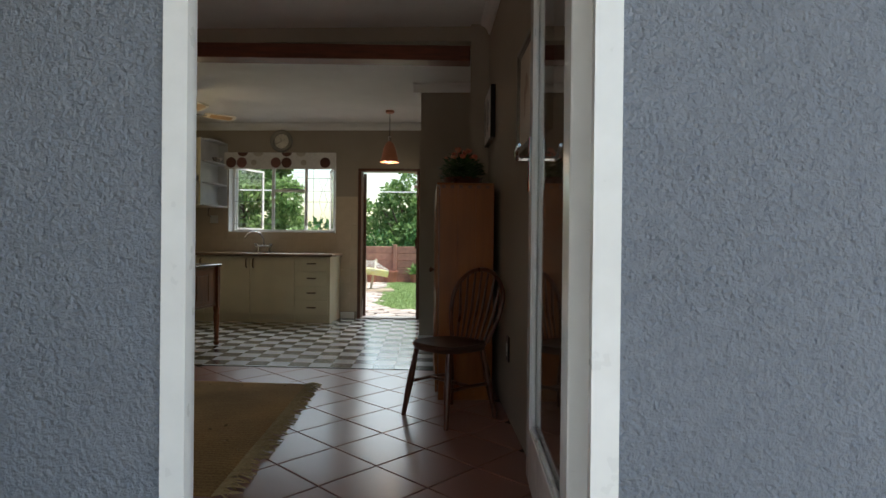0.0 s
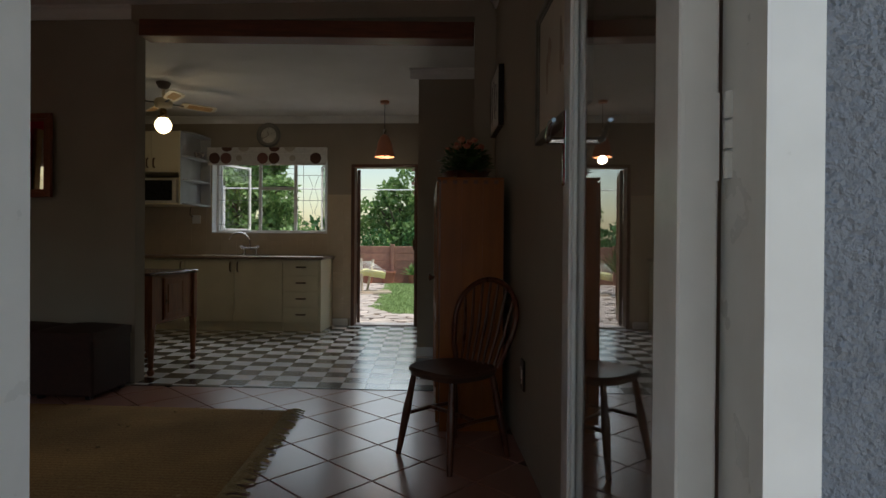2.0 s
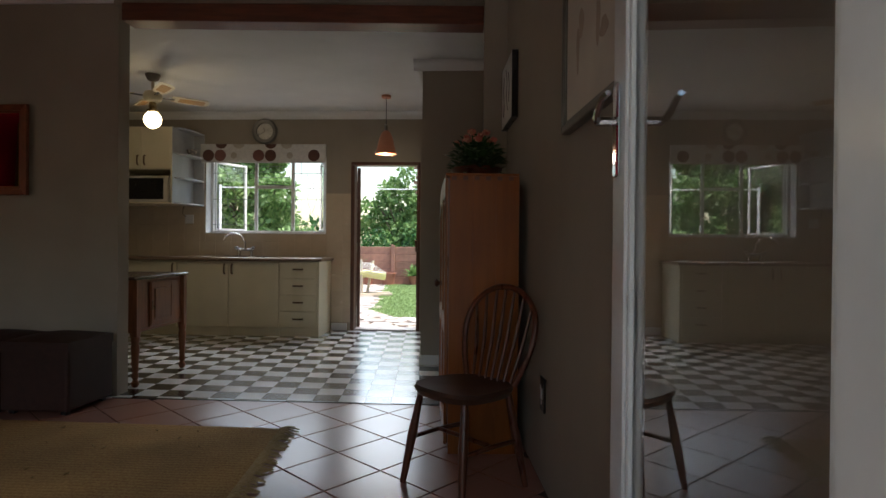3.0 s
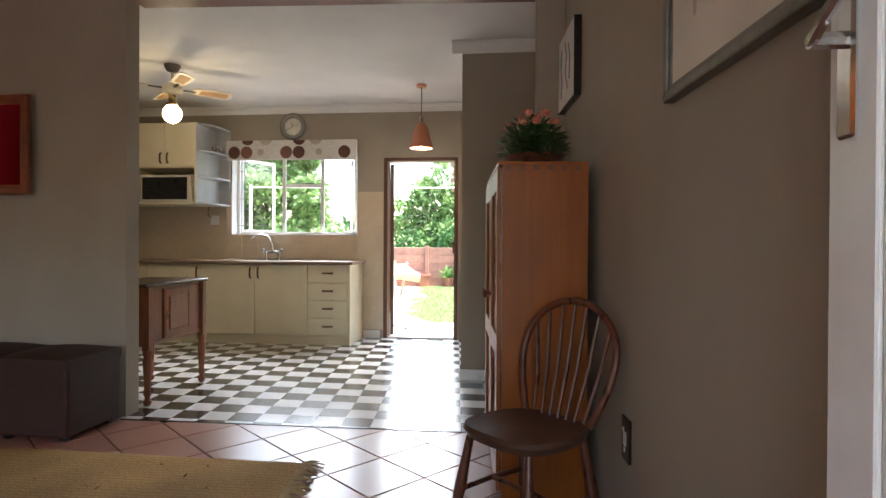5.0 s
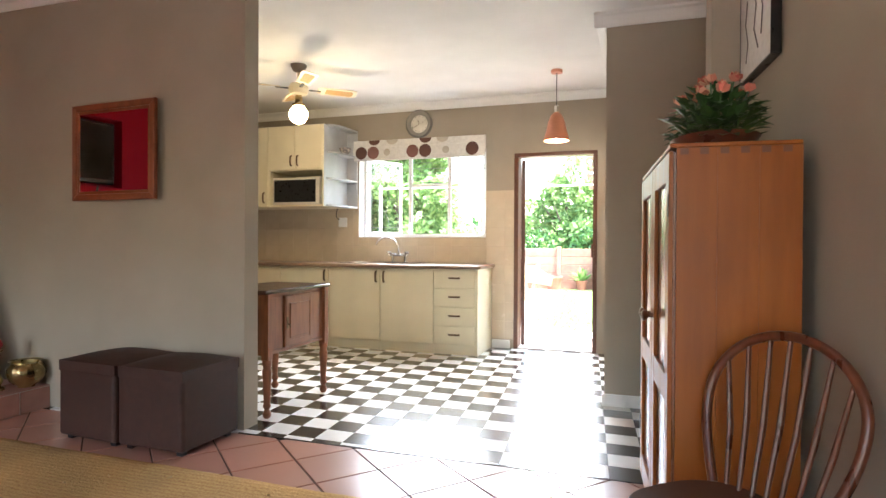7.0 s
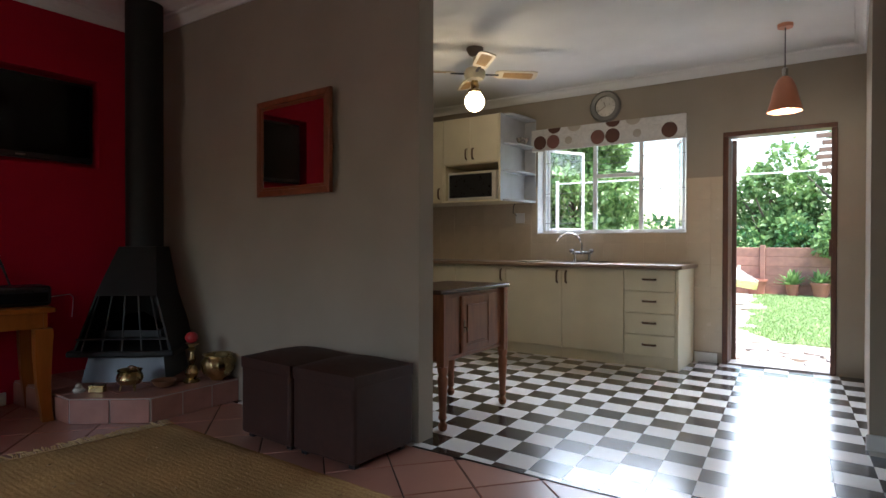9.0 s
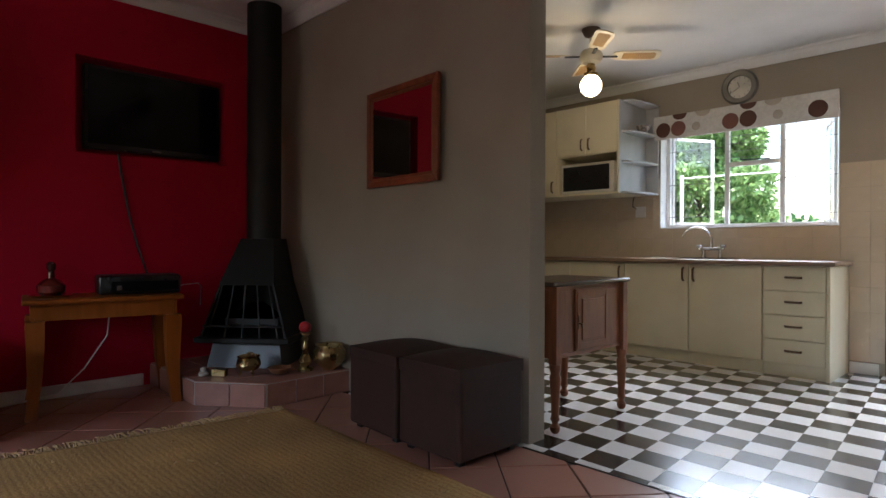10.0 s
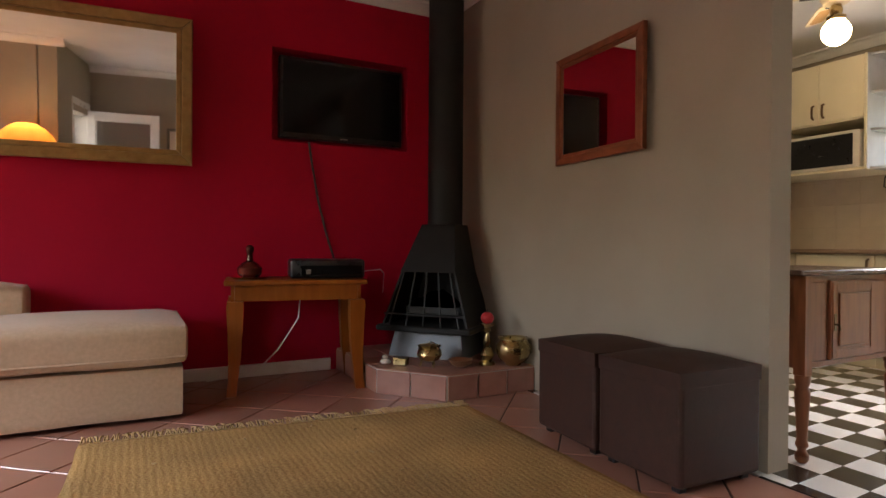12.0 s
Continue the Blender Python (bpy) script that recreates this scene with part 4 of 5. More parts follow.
pot = thing("brass_pot", "fluted round brass pot on the hearth", "pot", pose(-2.58, -3.385, hz))
bm = bmesh.new()
rings = []
sg = 48
for r, z, fl in ((0.05, 0, 0), (0.055, 0.012, 0), (0.09, 0.04, 0.5), (0.112, 0.085, 1), (0.108, 0.125, 1), (0.09, 0.15, 0.3), (0.085, 0.16, 0), (0.1, 0.168, 0), (0.1, 0.172, 0), (0.084, 0.165, 0), (0.08, 0.1, 0), (0.0, 0.03, 0)):
    rings.append([bm.verts.new(((r + fl * 0.005 * math.cos(16 * a + z * 30)) * math.cos(a), (r + fl * 0.005 * math.cos(16 * a + z * 30)) * math.sin(a), z)) for a in [2 * math.pi * i / sg for i in range(sg)]])
for a, b in zip(rings, rings[1:]):
    for i in range(sg):
        bm.faces.new((a[i], a[(i + 1) % sg], b[(i + 1) % sg], b[i]))
part("body", bm, BRASS, pot, "", True)
pot = thing("brass_cauldron", "small brass cauldron on three feet", "pot", pose(-2.76, -3.89, hz))
part("body", lathe(bmesh.new(), [(0.03, 0.03), (0.065, 0.045), (0.08, 0.075), (0.072, 0.105), (0.062, 0.115), (0.075, 0.128), (0.07, 0.13), (0.056, 0.112), (0.06, 0.07), (0.0, 0.045)], 26), BRASS, pot, "", True)
for k in range(3):
    a = 2 * math.pi * k / 3
    part("foot", tube(bmesh.new(), [(0.045 * math.cos(a), 0.045 * math.sin(a), 0.045), (0.058 * math.cos(a), 0.058 * math.sin(a), 0.0)], 0.008, 8, 0.006), BRASS, pot)
part("bail_handle", tube(bmesh.new(), [(0.07 * math.cos(a), 0.02, 0.118 + 0.03 * math.sin(a)) for a in [math.pi * i / 10 for i in range(11)]], 0.004, 6), BRASS, pot)
bw = thing("shallow_bowl", "shallow wooden-brown dish on the hearth", "bowl", pose(-2.665, -3.72, hz))
part("dish", lathe(bmesh.new(), [(0.035, 0), (0.06, 0.02), (0.08, 0.045), (0.075, 0.046), (0.05, 0.022), (0.0, 0.012)], 24), mat("dish_wood", (0.22, 0.1, 0.05), None, 0.35), bw, "", True)
mb = thing("brass_box", "little rectangular brass box", "box", pose(-2.88, -4.03, hz, 0, 0, 40))
part("box", box(-0.045, 0.045, -0.025, 0.025, 0, 0.035, 0.003), BRASS, mb)
part("lid", box(-0.047, 0.047, -0.027, 0.027, 0.0355, 0.044, 0.003), BRASS, mb)
fg = thing("pale_figurine", "small pale stone animal figurine", "figurine", pose(-2.96, -4.1, hz))
bm = lathe(bmesh.new(), [(0.03, 0), (0.036, 0.015), (0.026, 0.03)], 12)
lathe(bm, [(0.01, 0.028), (0.02, 0.038), (0.018, 0.052), (0.004, 0.06)], 12, (0.012, -0.008, 0))
fo = part("figurine", bm, mat("pale_stone", (0.55, 0.5, 0.42), None, 0.7, scale=40), fg, "", True)

# sofa
SOFA = mat("beige_sofa_fabric", (0.6, 0.43, 0.28), (0.52, 0.37, 0.235), 0.9, scale=50, bump=0.25, bscale=260, stain=0.06, sheen=0.2)


def puff(x0, x1, y0, y1, z0, z1, crown=0.03, r=0.045):
    bm = bx(bmesh.new(), x0, x1, y0, y1, z0, z1)
    bmesh.ops.subdivide_edges(bm, edges=list(bm.edges), cuts=9, use_grid_fill=True)
    cx, cy, cz = (x0 + x1) / 2, (y0 + y1) / 2, (z0 + z1) / 2
    hx, hy, hz_ = (x1 - x0) / 2, (y1 - y0) / 2, (z1 - z0) / 2
    for v in bm.verts:
        q = Vector((v.co.x - cx, v.co.y - cy, v.co.z - cz))
        inner = Vector((max(-hx + r, min(hx - r, q.x)), max(-hy + r, min(hy - r, q.y)), max(-hz_ + r, min(hz_ - r, q.z))))
        d = q - inner
        if d.length > r:
            q = inner + d.normalized() * r
        k = (1 - (q.x / hx) ** 2) * (1 - (q.y / hy) ** 2)
        q.z += (crown if q.z > 0 else 0) * max(k, 0) + 0.006 * noise.noise(Vector((q.x * 6, q.y * 6, q.z * 6)))
        v.co = Vector((cx, cy, cz)) + q
    return bm


sf = thing("sofa", "beige fabric sofa with loose seat cushion", "sofa", pose(-3.2, -6.35, 0))
part("base", puff(-0.42, 0.42, -1.1, 1.06, 0.02, 0.28, 0.0, 0.02), SOFA, sf, "", True)
part("seat_cushion", puff(-0.4, 0.455, -0.02, 1.08, 0.281, 0.5, 0.025, 0.05), SOFA, sf, "", True)
part("seat_cushion", puff(-0.4, 0.455, -1.1, -0.025, 0.281, 0.5, 0.025, 0.05), SOFA, sf, "", True)
part("back_cushion", puff(-0.455, -0.2, -1.1, 0.3, 0.46, 0.68, 0.02, 0.06), SOFA, sf, "", True)
part("piping", tube(bmesh.new(), [(0.452, 0.02, 0.33), (0.455, 0.55, 0.328), (0.45, 1.06, 0.33)], 0.006, 6), SOFA, sf)

# standing lamp with frilled shade
SHADECLOTH = bpy.data.materials.new("orange_lamp_cloth")
SHADECLOTH.use_nodes = True
n, l = SHADECLOTH.node_tree.nodes, SHADECLOTH.node_tree.links
trn = n.new("ShaderNodeBsdfTranslucent")
trn.inputs["Color"].default_value = (0.9, 0.36, 0.07, 1)
n["Principled BSDF"].inputs["Base Color"].default_value = (0.72, 0.28, 0.06, 1)
n["Principled BSDF"].inputs["Roughness"].default_value = 0.9
mx = n.new("ShaderNodeMixShader")
mx.inputs[0].default_value = 0.7
l.new(n["Principled BSDF"].outputs[0], mx.inputs[1])
l.new(trn.outputs[0], mx.inputs[2])
l.new(mx.outputs[0], n["Material Output"].inputs[0])
fl = thing("floor_lamp", "standing lamp with frilled orange shade, lit", "lamp", pose(-0.12, -7.0, 0))
part("base", lathe(bmesh.new(), [(0.14, 0), (0.14, 0.02), (0.03, 0.04), (0.015, 0.08)], 24), BRASS, fl, "", True)
part("pole", tube(bmesh.new(), [(0, 0, 0.08), (0, 0, 1.66)], 0.012, 10), BRASS, fl)
bm = bmesh.new()
sg = 48
rr = []
for r, z in ((0.27, 1.57), (0.26, 1.62), (0.22, 1.7), (0.15, 1.77), (0.08, 1.81)):
    rr.append([bm.verts.new(((r * (1 + 0.07 * abs(math.sin(4 * a)))) * math.cos(a), (r * (1 + 0.07 * abs(math.sin(4 * a)))) * math.sin(a), z - (0.03 * abs(math.sin(4 * a)) if z < 1.6 else 0))) for a in [2 * math.pi * i / sg for i in range(sg)]])
for a, b in zip(rr, rr[1:]):
    for i in range(sg):
        bm.faces.new((a[i], a[(i + 1) % sg], b[(i + 1) % sg], b[i]))
part("shade", bm, SHADECLOTH, fl, "frilled orange shade", True)
part("bulb", lathe(bmesh.new(), [(0.015, 1.65), (0.035, 1.68), (0.03, 1.71), (0.001, 1.725)], 14), GLOW, fl, "glowing bulb", True)
lamp("floor_lamp_light", "POINT", pose(-0.12, -7.0, 1.775), 0.7, (1, 0.62, 0.3), size=0.03)

# alarm sensor seen in the mirror
al = thing("alarm_sensor", "small black alarm sensor with a pale lens", "sensor", pose(rx(-5.6) - 0.002, -5.6, 2.5))
part("body", box(-0.04, 0, -0.03, 0.03, -0.05, 0.05, 0.008), BLACKPL, al)
part("lens", box(-0.044, -0.0405, -0.018, 0.018, -0.02, 0.015, 0.001), WHITE, al)

# wardrobe
wd = thing("wardrobe", "low orange pine wardrobe with panelled doors", "wardrobe", pose(1.36, -4.25, 0, 0, 0, 4.6))
W_, D_, H_ = 0.97, 0.375, 1.415
for i in range(3):
    part("side_board", box(0.02 + i * (D_ - 0.02) / 3 + 0.0002, 0.02 + (i + 1) * (D_ - 0.02) / 3 - 0.0002, 0, 0.02, 0.0, H_ - 0.001, 0.0004), PINE, wd)
part("side_board", box(0.02, D_, W_ - 0.02, W_, 0, H_ - 0.001), PINE, wd)
part("back", box(D_ - 0.01, D_, 0.021, W_ - 0.021, 0.02, H_ - 0.021), PINE, wd)
part("top_board", box(0.0, D_, 0.0, W_, H_, H_ + 0.014, 0.003), PINE, wd)
part("bottom_board", box(0.022, D_ - 0.011, 0.021, W_ - 0.021, 0.06, 0.08), PINE, wd)
PANELW = mat("dark_varnished_panel", (0.2, 0.06, 0.018), (0.12, 0.035, 0.01), 0.28, spec=0.5, scale=4, stretch=(7, 7, 0.8), stain=0.12)
DOVE = mat("dark_end_grain", (0.16, 0.05, 0.02), None, 0.6)
for i in range(6):
    part("dovetail", box(0.03 + i * 0.058, 0.055 + i * 0.058, -0.0008, 0.004, H_ - 0.022, H_ - 0.002), DOVE, wd)
for k in range(2):
    y0 = 0.004 + k * (W_ / 2)
    y1 = y0 + W_ / 2 - 0.008
    d = part("door", box(0.0125, 0.019, y0 + 0.004, y1 - 0.004, 0.054, H_ - 0.014), PANELW, wd, "dark varnished door panel")
    for a, b in ((y0, y0 + 0.075), (y1 - 0.075, y1)):
        part("stile", box(-0.002, 0.012, a, b, 0.05, H_ - 0.01, 0.002), PINE, d)
    for a, b in ((0.05, 0.15), (0.6, 0.69), (H_ - 0.1, H_ - 0.01)):
        part("rail", box(-0.0015, 0.012, y0 + 0.0755, y1 - 0.0755, a, b, 0.002), PINE, d)
    kb = part("knob", lathe(bmesh.new(), [(0.009, 0), (0.008, 0.015), (0.02, 0.026), (0.022, 0.036), (0.012, 0.043)], 16), DARKWOOD, d, "dark turned knob", True)
    kb.matrix_basis = pose(-0.0025, (y1 - 0.04 if k == 0 else y0 + 0.04), 0.84, 0, -90, 0)
    for z in (0.25, 1.2):
        part("hinge", box(-0.004, -0.0022, (y0 if k == 0 else y1 - 0.02), (y0 + 0.02 if k == 0 else y1), z, z + 0.07), IRON, d)

# flowers
fb = thing("flower_bowl", "oval copper-brown bowl of pink roses on the wardrobe", "flowers", pose(1.515, -3.97, H_ + 0.0145, 0, 0, 5))
bm = bmesh.new()
rr = []
for r, z in ((0.11, 0), (0.15, 0.012), (0.185, 0.045), (0.19, 0.05), (0.175, 0.048), (0.1, 0.025)):
    rr.append([bm.verts.new((0.75 * r * math.cos(a), 1.05 * r * math.sin(a), z)) for a in [2 * math.pi * i / 32 for i in range(32)]])
for a, b in zip(rr, rr[1:]):
    for i in range(32):
        bm.faces.new((a[i], a[(i + 1) % 32], b[(i + 1) % 32], b[i]))
bm.faces.new(list(reversed(rr[0])))
bm.faces.new(rr[-1])
part("bowl", bm, mat("copper_bowl", (0.2, 0.06, 0.03), (0.1, 0.04, 0.03), 0.3, scale=14), fb, "", True)


def island_mat(name, c1, c2, rough=0.5, spec=0.4, sub=0.0):
    m = bpy.data.materials.new(name)
    m.use_nodes = True
    n, l = m.node_tree.nodes, m.node_tree.links
    g = n.new("ShaderNodeNewGeometry")
    r = n.new("ShaderNodeValToRGB")
    r.color_ramp.elements[0].color, r.color_ramp.elements[1].color = (*c1, 1), (*c2, 1)
    l.new(g.outputs["Random Per Island"], r.inputs[0])
    b = n["Principled BSDF"]
    l.new(r.outputs[0], b.inputs["Base Color"])
    b.inputs["Roughness"].default_value = rough
    b.inputs["Specular IOR Level"].default_value = spec
    if sub:
        tr = n.new("ShaderNodeBsdfTranslucent")
        l.new(r.outputs[0], tr.inputs["Color"])
        mx = n.new("ShaderNodeMixShader")
        mx.inputs[0].default_value = sub
        l.new(b.outputs[0], mx.inputs[1])
        l.new(tr.outputs[0], mx.inputs[2])
        l.new(mx.outputs[0], n["Material Output"].inputs[0])
    return m


ROSELEAF = island_mat("rose_leaf", (0.015, 0.05, 0.012), (0.06, 0.13, 0.03), 0.4)
rng = random.Random(4)


def leaf_quads(bm, c, d, up, ln, wd):
    """One folded leaf of four triangles."""
    d = d.normalized()
    s = d.cross(up)
    if s.length < 1e-3:
        s = d.orthogonal()
    s.normalize()
    u = s.cross(d)
    p = [c, c + d * ln * 0.45 + s * wd * 0.5 + u * wd * 0.12, c + d * ln, c + d * ln * 0.45 - s * wd * 0.5 + u * wd * 0.12, c + d * ln * 0.5]
    v = [bm.verts.new(q) for q in p]
    bm.faces.new((v[0], v[1], v[4]))
    bm.faces.new((v[1], v[2], v[4]))
    bm.faces.new((v[2], v[3], v[4]))
    bm.faces.new((v[3], v[0], v[4]))


bm = bmesh.new()
for i in range(420):
    a, rad = rng.uniform(0, 2 * math.pi), math.sqrt(rng.random())
    c = Vector((0.12 * rad * math.cos(a), 0.19 * rad * math.sin(a), 0.03 + 0.19 * rng.random() * (1.15 - rad * 0.55)))
    d = Vector((math.cos(a) * (0.3 + rad), math.sin(a) * (0.3 + rad), rng.uniform(-0.5, 0.8)))
    leaf_quads(bm, c, d, Vector((0, 0, 1)), rng.uniform(0.045, 0.075), rng.uniform(0.028, 0.046))
part("foliage", bm, ROSELEAF, fb, "dark green rose leaves")
ROSE = island_mat("rose_petal", (0.55, 0.09, 0.07), (0.74, 0.42, 0.28), 0.6)


def rose():
    bm = bmesh.new()
    for k in range(16):
        a = k * 2.4
        r = 0.004 + 0.0014 * k
        h = 0.036 - 0.0007 * k
        pts = []
        for (da, zz, rs) in ((-0.7, 0.0, 0.5), (0.7, 0.0, 0.5), (0.75, h * 0.6, 1.05), (0.0, h, 1.15), (-0.75, h * 0.6, 1.05)):
            pts.append(bm.verts.new((r * rs * math.cos(a + da), r * rs * math.sin(a + da), zz)))
        bm.faces.new(pts)
    return mesh_of("rose", bm, ROSE)


rm = rose()
for i in range(21):
    a, rad = i * 2.399, math.sqrt((i + 0.5) / 21)
    ob = new("rose", rm)
    ob.parent = fb
    ob.matrix_basis = pose(0.115 * rad * math.cos(a), 0.2 * rad * math.sin(a), 0.235 + rng.uniform(-0.03, 0.045) - 0.05 * rad, rng.uniform(-35, 35), rng.uniform(-35, 35), rng.uniform(0, 360)) @ Matrix.Scale(rng.uniform(0.75, 1.05), 4)
    bm = tube(bmesh.new(), [ob.matrix_basis.translation, (ob.matrix_basis.translation.x * 0.6, ob.matrix_basis.translation.y * 0.6, 0.04)], 0.003, 5)
    part("stem", bm, ROSELEAF, fb)

# chair
CH = mat("brown_chair_wood", (0.135, 0.036, 0.015), (0.075, 0.02, 0.009), 0.3, scale=6, stretch=(6, 6, 1), stain=0.15)
SEATM = mat("worn_chair_seat", (0.085, 0.04, 0.026), (0.07, 0.032, 0.02), 0.33, scale=5, detail=2, stretch=(3, 1, 1), stain=0.12, rvar=0.04)
chr_ = thing("dining_chair", "brown wooden spindle-back chair with a shaped seat", "chair", pose(1.467, -4.62, 0, 0, 0, -46) @ Matrix.Scale(1.015, 4))
bm = bmesh.new()
nn = 28
lo, mid, hi = [], [], []
for i in range(nn):
    a = 2 * math.pi * i / nn
    ca, sa = math.cos(a), math.sin(a)
    ex = 0.62
    x = 0.2 * math.copysign(abs(ca) ** ex, ca)
    y = 0.19 * math.copysign(abs(sa) ** ex, sa)
    x *= 1 - 0.12 * max(sa, 0)
    lo.append(bm.verts.new((x * 0.93, y * 0.93, 0.4)))
    mid.append(bm.verts.new((x, y, 0.425)))
    hi.append(bm.verts.new((x * 0.96, y * 0.96, 0.44)))
inn = [bm.verts.new((v.co.x * 0.6, v.co.y * 0.6 + 0.02, 0.427)) for v in hi]
ce = bm.verts.new((0, 0.02, 0.425))
for i in range(nn):
    j = (i + 1) % nn
    bm.faces.new((lo[i], lo[j], mid[j], mid[i]))
    bm.faces.new((mid[i], mid[j], hi[j], hi[i]))
    bm.faces.new((hi[i], hi[j], inn[j], inn[i]))
    bm.faces.new((inn[i], inn[j], ce))
bm.faces.new(list(reversed(lo)))
part("seat", bm, SEATM, chr_, "worn saddle-shaped seat", True)
for sx in (-1, 1):
    for sy in (-1, 1):
        p0, p1 = Vector((sx * 0.14, sy * 0.13, 0.405)), Vector((sx * 0.19, sy * 0.19, 0))
        d = p1 - p0
        bm = bmesh.new()
        tube(bm, [p0, p0 + d * 0.3, p0 + d * 0.45], 0.014, 12, 0.021)
        tube(bm, [p0 + d * 0.45, p0 + d * 0.75, p1], 0.021, 12, 0.013)
        part("leg", bm, CH, chr_, "", True)
for sx in (-1, 1):
    part("stretcher", tube(bmesh.new(), [(sx * 0.165, -0.16, 0.2), (sx * 0.168, 0, 0.205), (sx * 0.165, 0.16, 0.2)], 0.01, 10), CH, chr_, "", True)
part("stretcher", tube(bmesh.new(), [(-0.165, 0.0, 0.205), (0, 0.0, 0.207), (0.165, 0, 0.205)], 0.01, 10), CH, chr_, "", True)


def hoop(s):
    """A bent hoop: two slanting sides below a round arch."""
    if s < 0.2 or s > 0.8:
        k = (s if s < 0.2 else 1 - s) / 0.2
        x, z = (0.15 + 0.065 * math.sin(k * math.pi / 2)) * (-1 if s < 0.5 else 1), 0.23 * k
    else:
        a = math.pi * (s - 0.2) / 0.6
        x, z = -0.215 * math.cos(a), 0.23 + 0.19 * math.sin(a)
    return Vector((x, 0.155 + 0.26 * z, 0.435 + z))


part("backrest_hoop", tube(bmesh.new(), [hoop(i / 36) for i in range(37)], 0.0135, 12), CH, chr_, "", True)
for i in range(7):
    k = (i - 3) / 3
    s = min((j / 200 for j in range(40, 161)), key=lambda q: abs(hoop(q).x - 0.175 * k))
    t_ = hoop(s)
    b_ = Vector((0.115 * k, 0.165, 0.43))
    mid_ = b_.lerp(t_, 0.45) + Vector((0, 0.012, 0))
    bm = tube(bmesh.new(), [b_, mid_], 0.0065, 8, 0.009)
    tube(bm, [mid_, t_], 0.009, 8, 0.006)
    part("spindle", bm, CH, chr_, "", True)

# wall socket and pictures on the side wall
wa = math.degrees(math.atan(SL))
sk = thing("wall_socket", "dark plate wall socket with white switch", "socket", pose(rx(-4.63) - 0.001, -4.63, 0.41, 0, 0, -90 + wa))
part("plate", box(-0.045, 0.045, -0.01, 0, -0.075, 0.075, 0.003), mat("black_brown_plate", (0.02, 0.014, 0.011), None, 0.35), sk)
part("switch", box(-0.008, 0.022, -0.015, -0.0105, -0.02, 0.03, 0.002), WHITE, sk)
for x, z in ((-0.016, 0.03), (0.0, -0.035)):
    part("socket_insert", box(x - 0.007, x + 0.007, -0.013, -0.0105, z - 0.009, z + 0.009, 0.001), WHITE, sk)
PEWTER = mat("pewter_frame", (0.22, 0.2, 0.17), (0.13, 0.12, 0.1), 0.35, metal=0.5, scale=20, bump=0.1)
MOUNT = mat("cream_picture_mount", (0.68, 0.62, 0.52), None, 0.8, scale=3)
pc = framed("picture", "large framed pale sketch hung beside the entrance", "picture", pose(rx(-5.43) - 0.002, -5.43, 1.738, 0, 0, -90 + wa), 0.78, 0.535, 0.04, 0.032, PEWTER, MOUNT, "artwork", "cream paper with faint sketch")
SK = mat("sketch_wash", (0.5, 0.4, 0.31), None, 0.9)
for i, (x, z, w, h) in enumerate(((-0.2, -0.02, 0.018, 0.08), (-0.16, 0.06, 0.03, 0.05), (0.03, 0.02, 0.02, 0.1), (0.09, -0.04, 0.04, 0.03))):
    s_ = part("sketch_mark", prism(bmesh.new(), [(w * math.cos(a) * (1 + 0.25 * math.sin(3 * a + i)), h * math.sin(a)) for a in [2 * math.pi * k / 18 for k in range(18)]], 0, 0.0008), SK, pc)
    s_.matrix_basis = pose(x, -0.0185, z, 90)
cv = thing("picture", "small white canvas with grey line drawing", "picture", pose(rx(-3.6) - 0.002, -3.6, 2.0, 0, 0, -90 + wa))
part("canvas", box(-0.22, 0.22, -0.035, 0, -0.19, 0.19, 0.004), mat("white_canvas", (0.7, 0.69, 0.66), None, 0.9, scale=30), cv)
part("canvas_edge", boxes((-0.225, -0.2205, -0.036, 0, -0.19, 0.19), (0.2205, 0.225, -0.036, 0, -0.19, 0.19), (-0.225, 0.225, -0.036, 0, -0.195, -0.1905)), BLACKPL, cv)
INK = mat("grey_ink", (0.16, 0.15, 0.15), None, 0.9)
for k, pts in enumerate((((-0.1, 0.12), (-0.13, 0.03), (-0.09, -0.06), (-0.12, -0.13)), ((-0.02, 0.14), (0.03, 0.06), (0.0, -0.03), (0.06, -0.12)), ((0.08, 0.1), (0.12, 0.02), (0.1, -0.08)))):
    part("drawn_line", tube(bmesh.new(), [(x, -0.0352, z) for x, z in pts], 0.004, 6), INK, cv)

# rug
RUGM = bpy.data.materials.new("ribbed_jute_rug")
RUGM.use_nodes = True
n, l = RUGM.node_tree.nodes, RUGM.node_tree.links
tc = n.new("ShaderNodeTexCoord")
wv = n.new("ShaderNodeTexWave")
wv.bands_direction = "Y"
wv.inputs["Scale"].default_value, wv.inputs["Distortion"].default_value, wv.inputs["Detail"].default_value = 10.5, 2.6, 5.0
wv.inputs["Detail Scale"].default_value = 2.5
l.new(tc.outputs["Object"], wv.inputs["Vector"])
nz = n.new("ShaderNodeTexNoise")
nz.inputs["Scale"].default_value, nz.inputs["Detail"].default_value = 95, 7
l.new(tc.outputs["Object"], nz.inputs["Vector"])
ad = n.new("ShaderNodeMath")
wm = n.new("ShaderNodeMath")
wm.operation = "MULTIPLY"
wm.inputs[1].default_value = 0.15
l.new(wv.outputs["Fac"], wm.inputs[0])
l.new(wm.outputs[0], ad.inputs[0])
l.new(nz.outputs["Fac"], ad.inputs[1])
rp = n.new("ShaderNodeValToRGB")
rp.color_ramp.elements[0].position, rp.color_ramp.elements[1].position = 0.35, 1.0
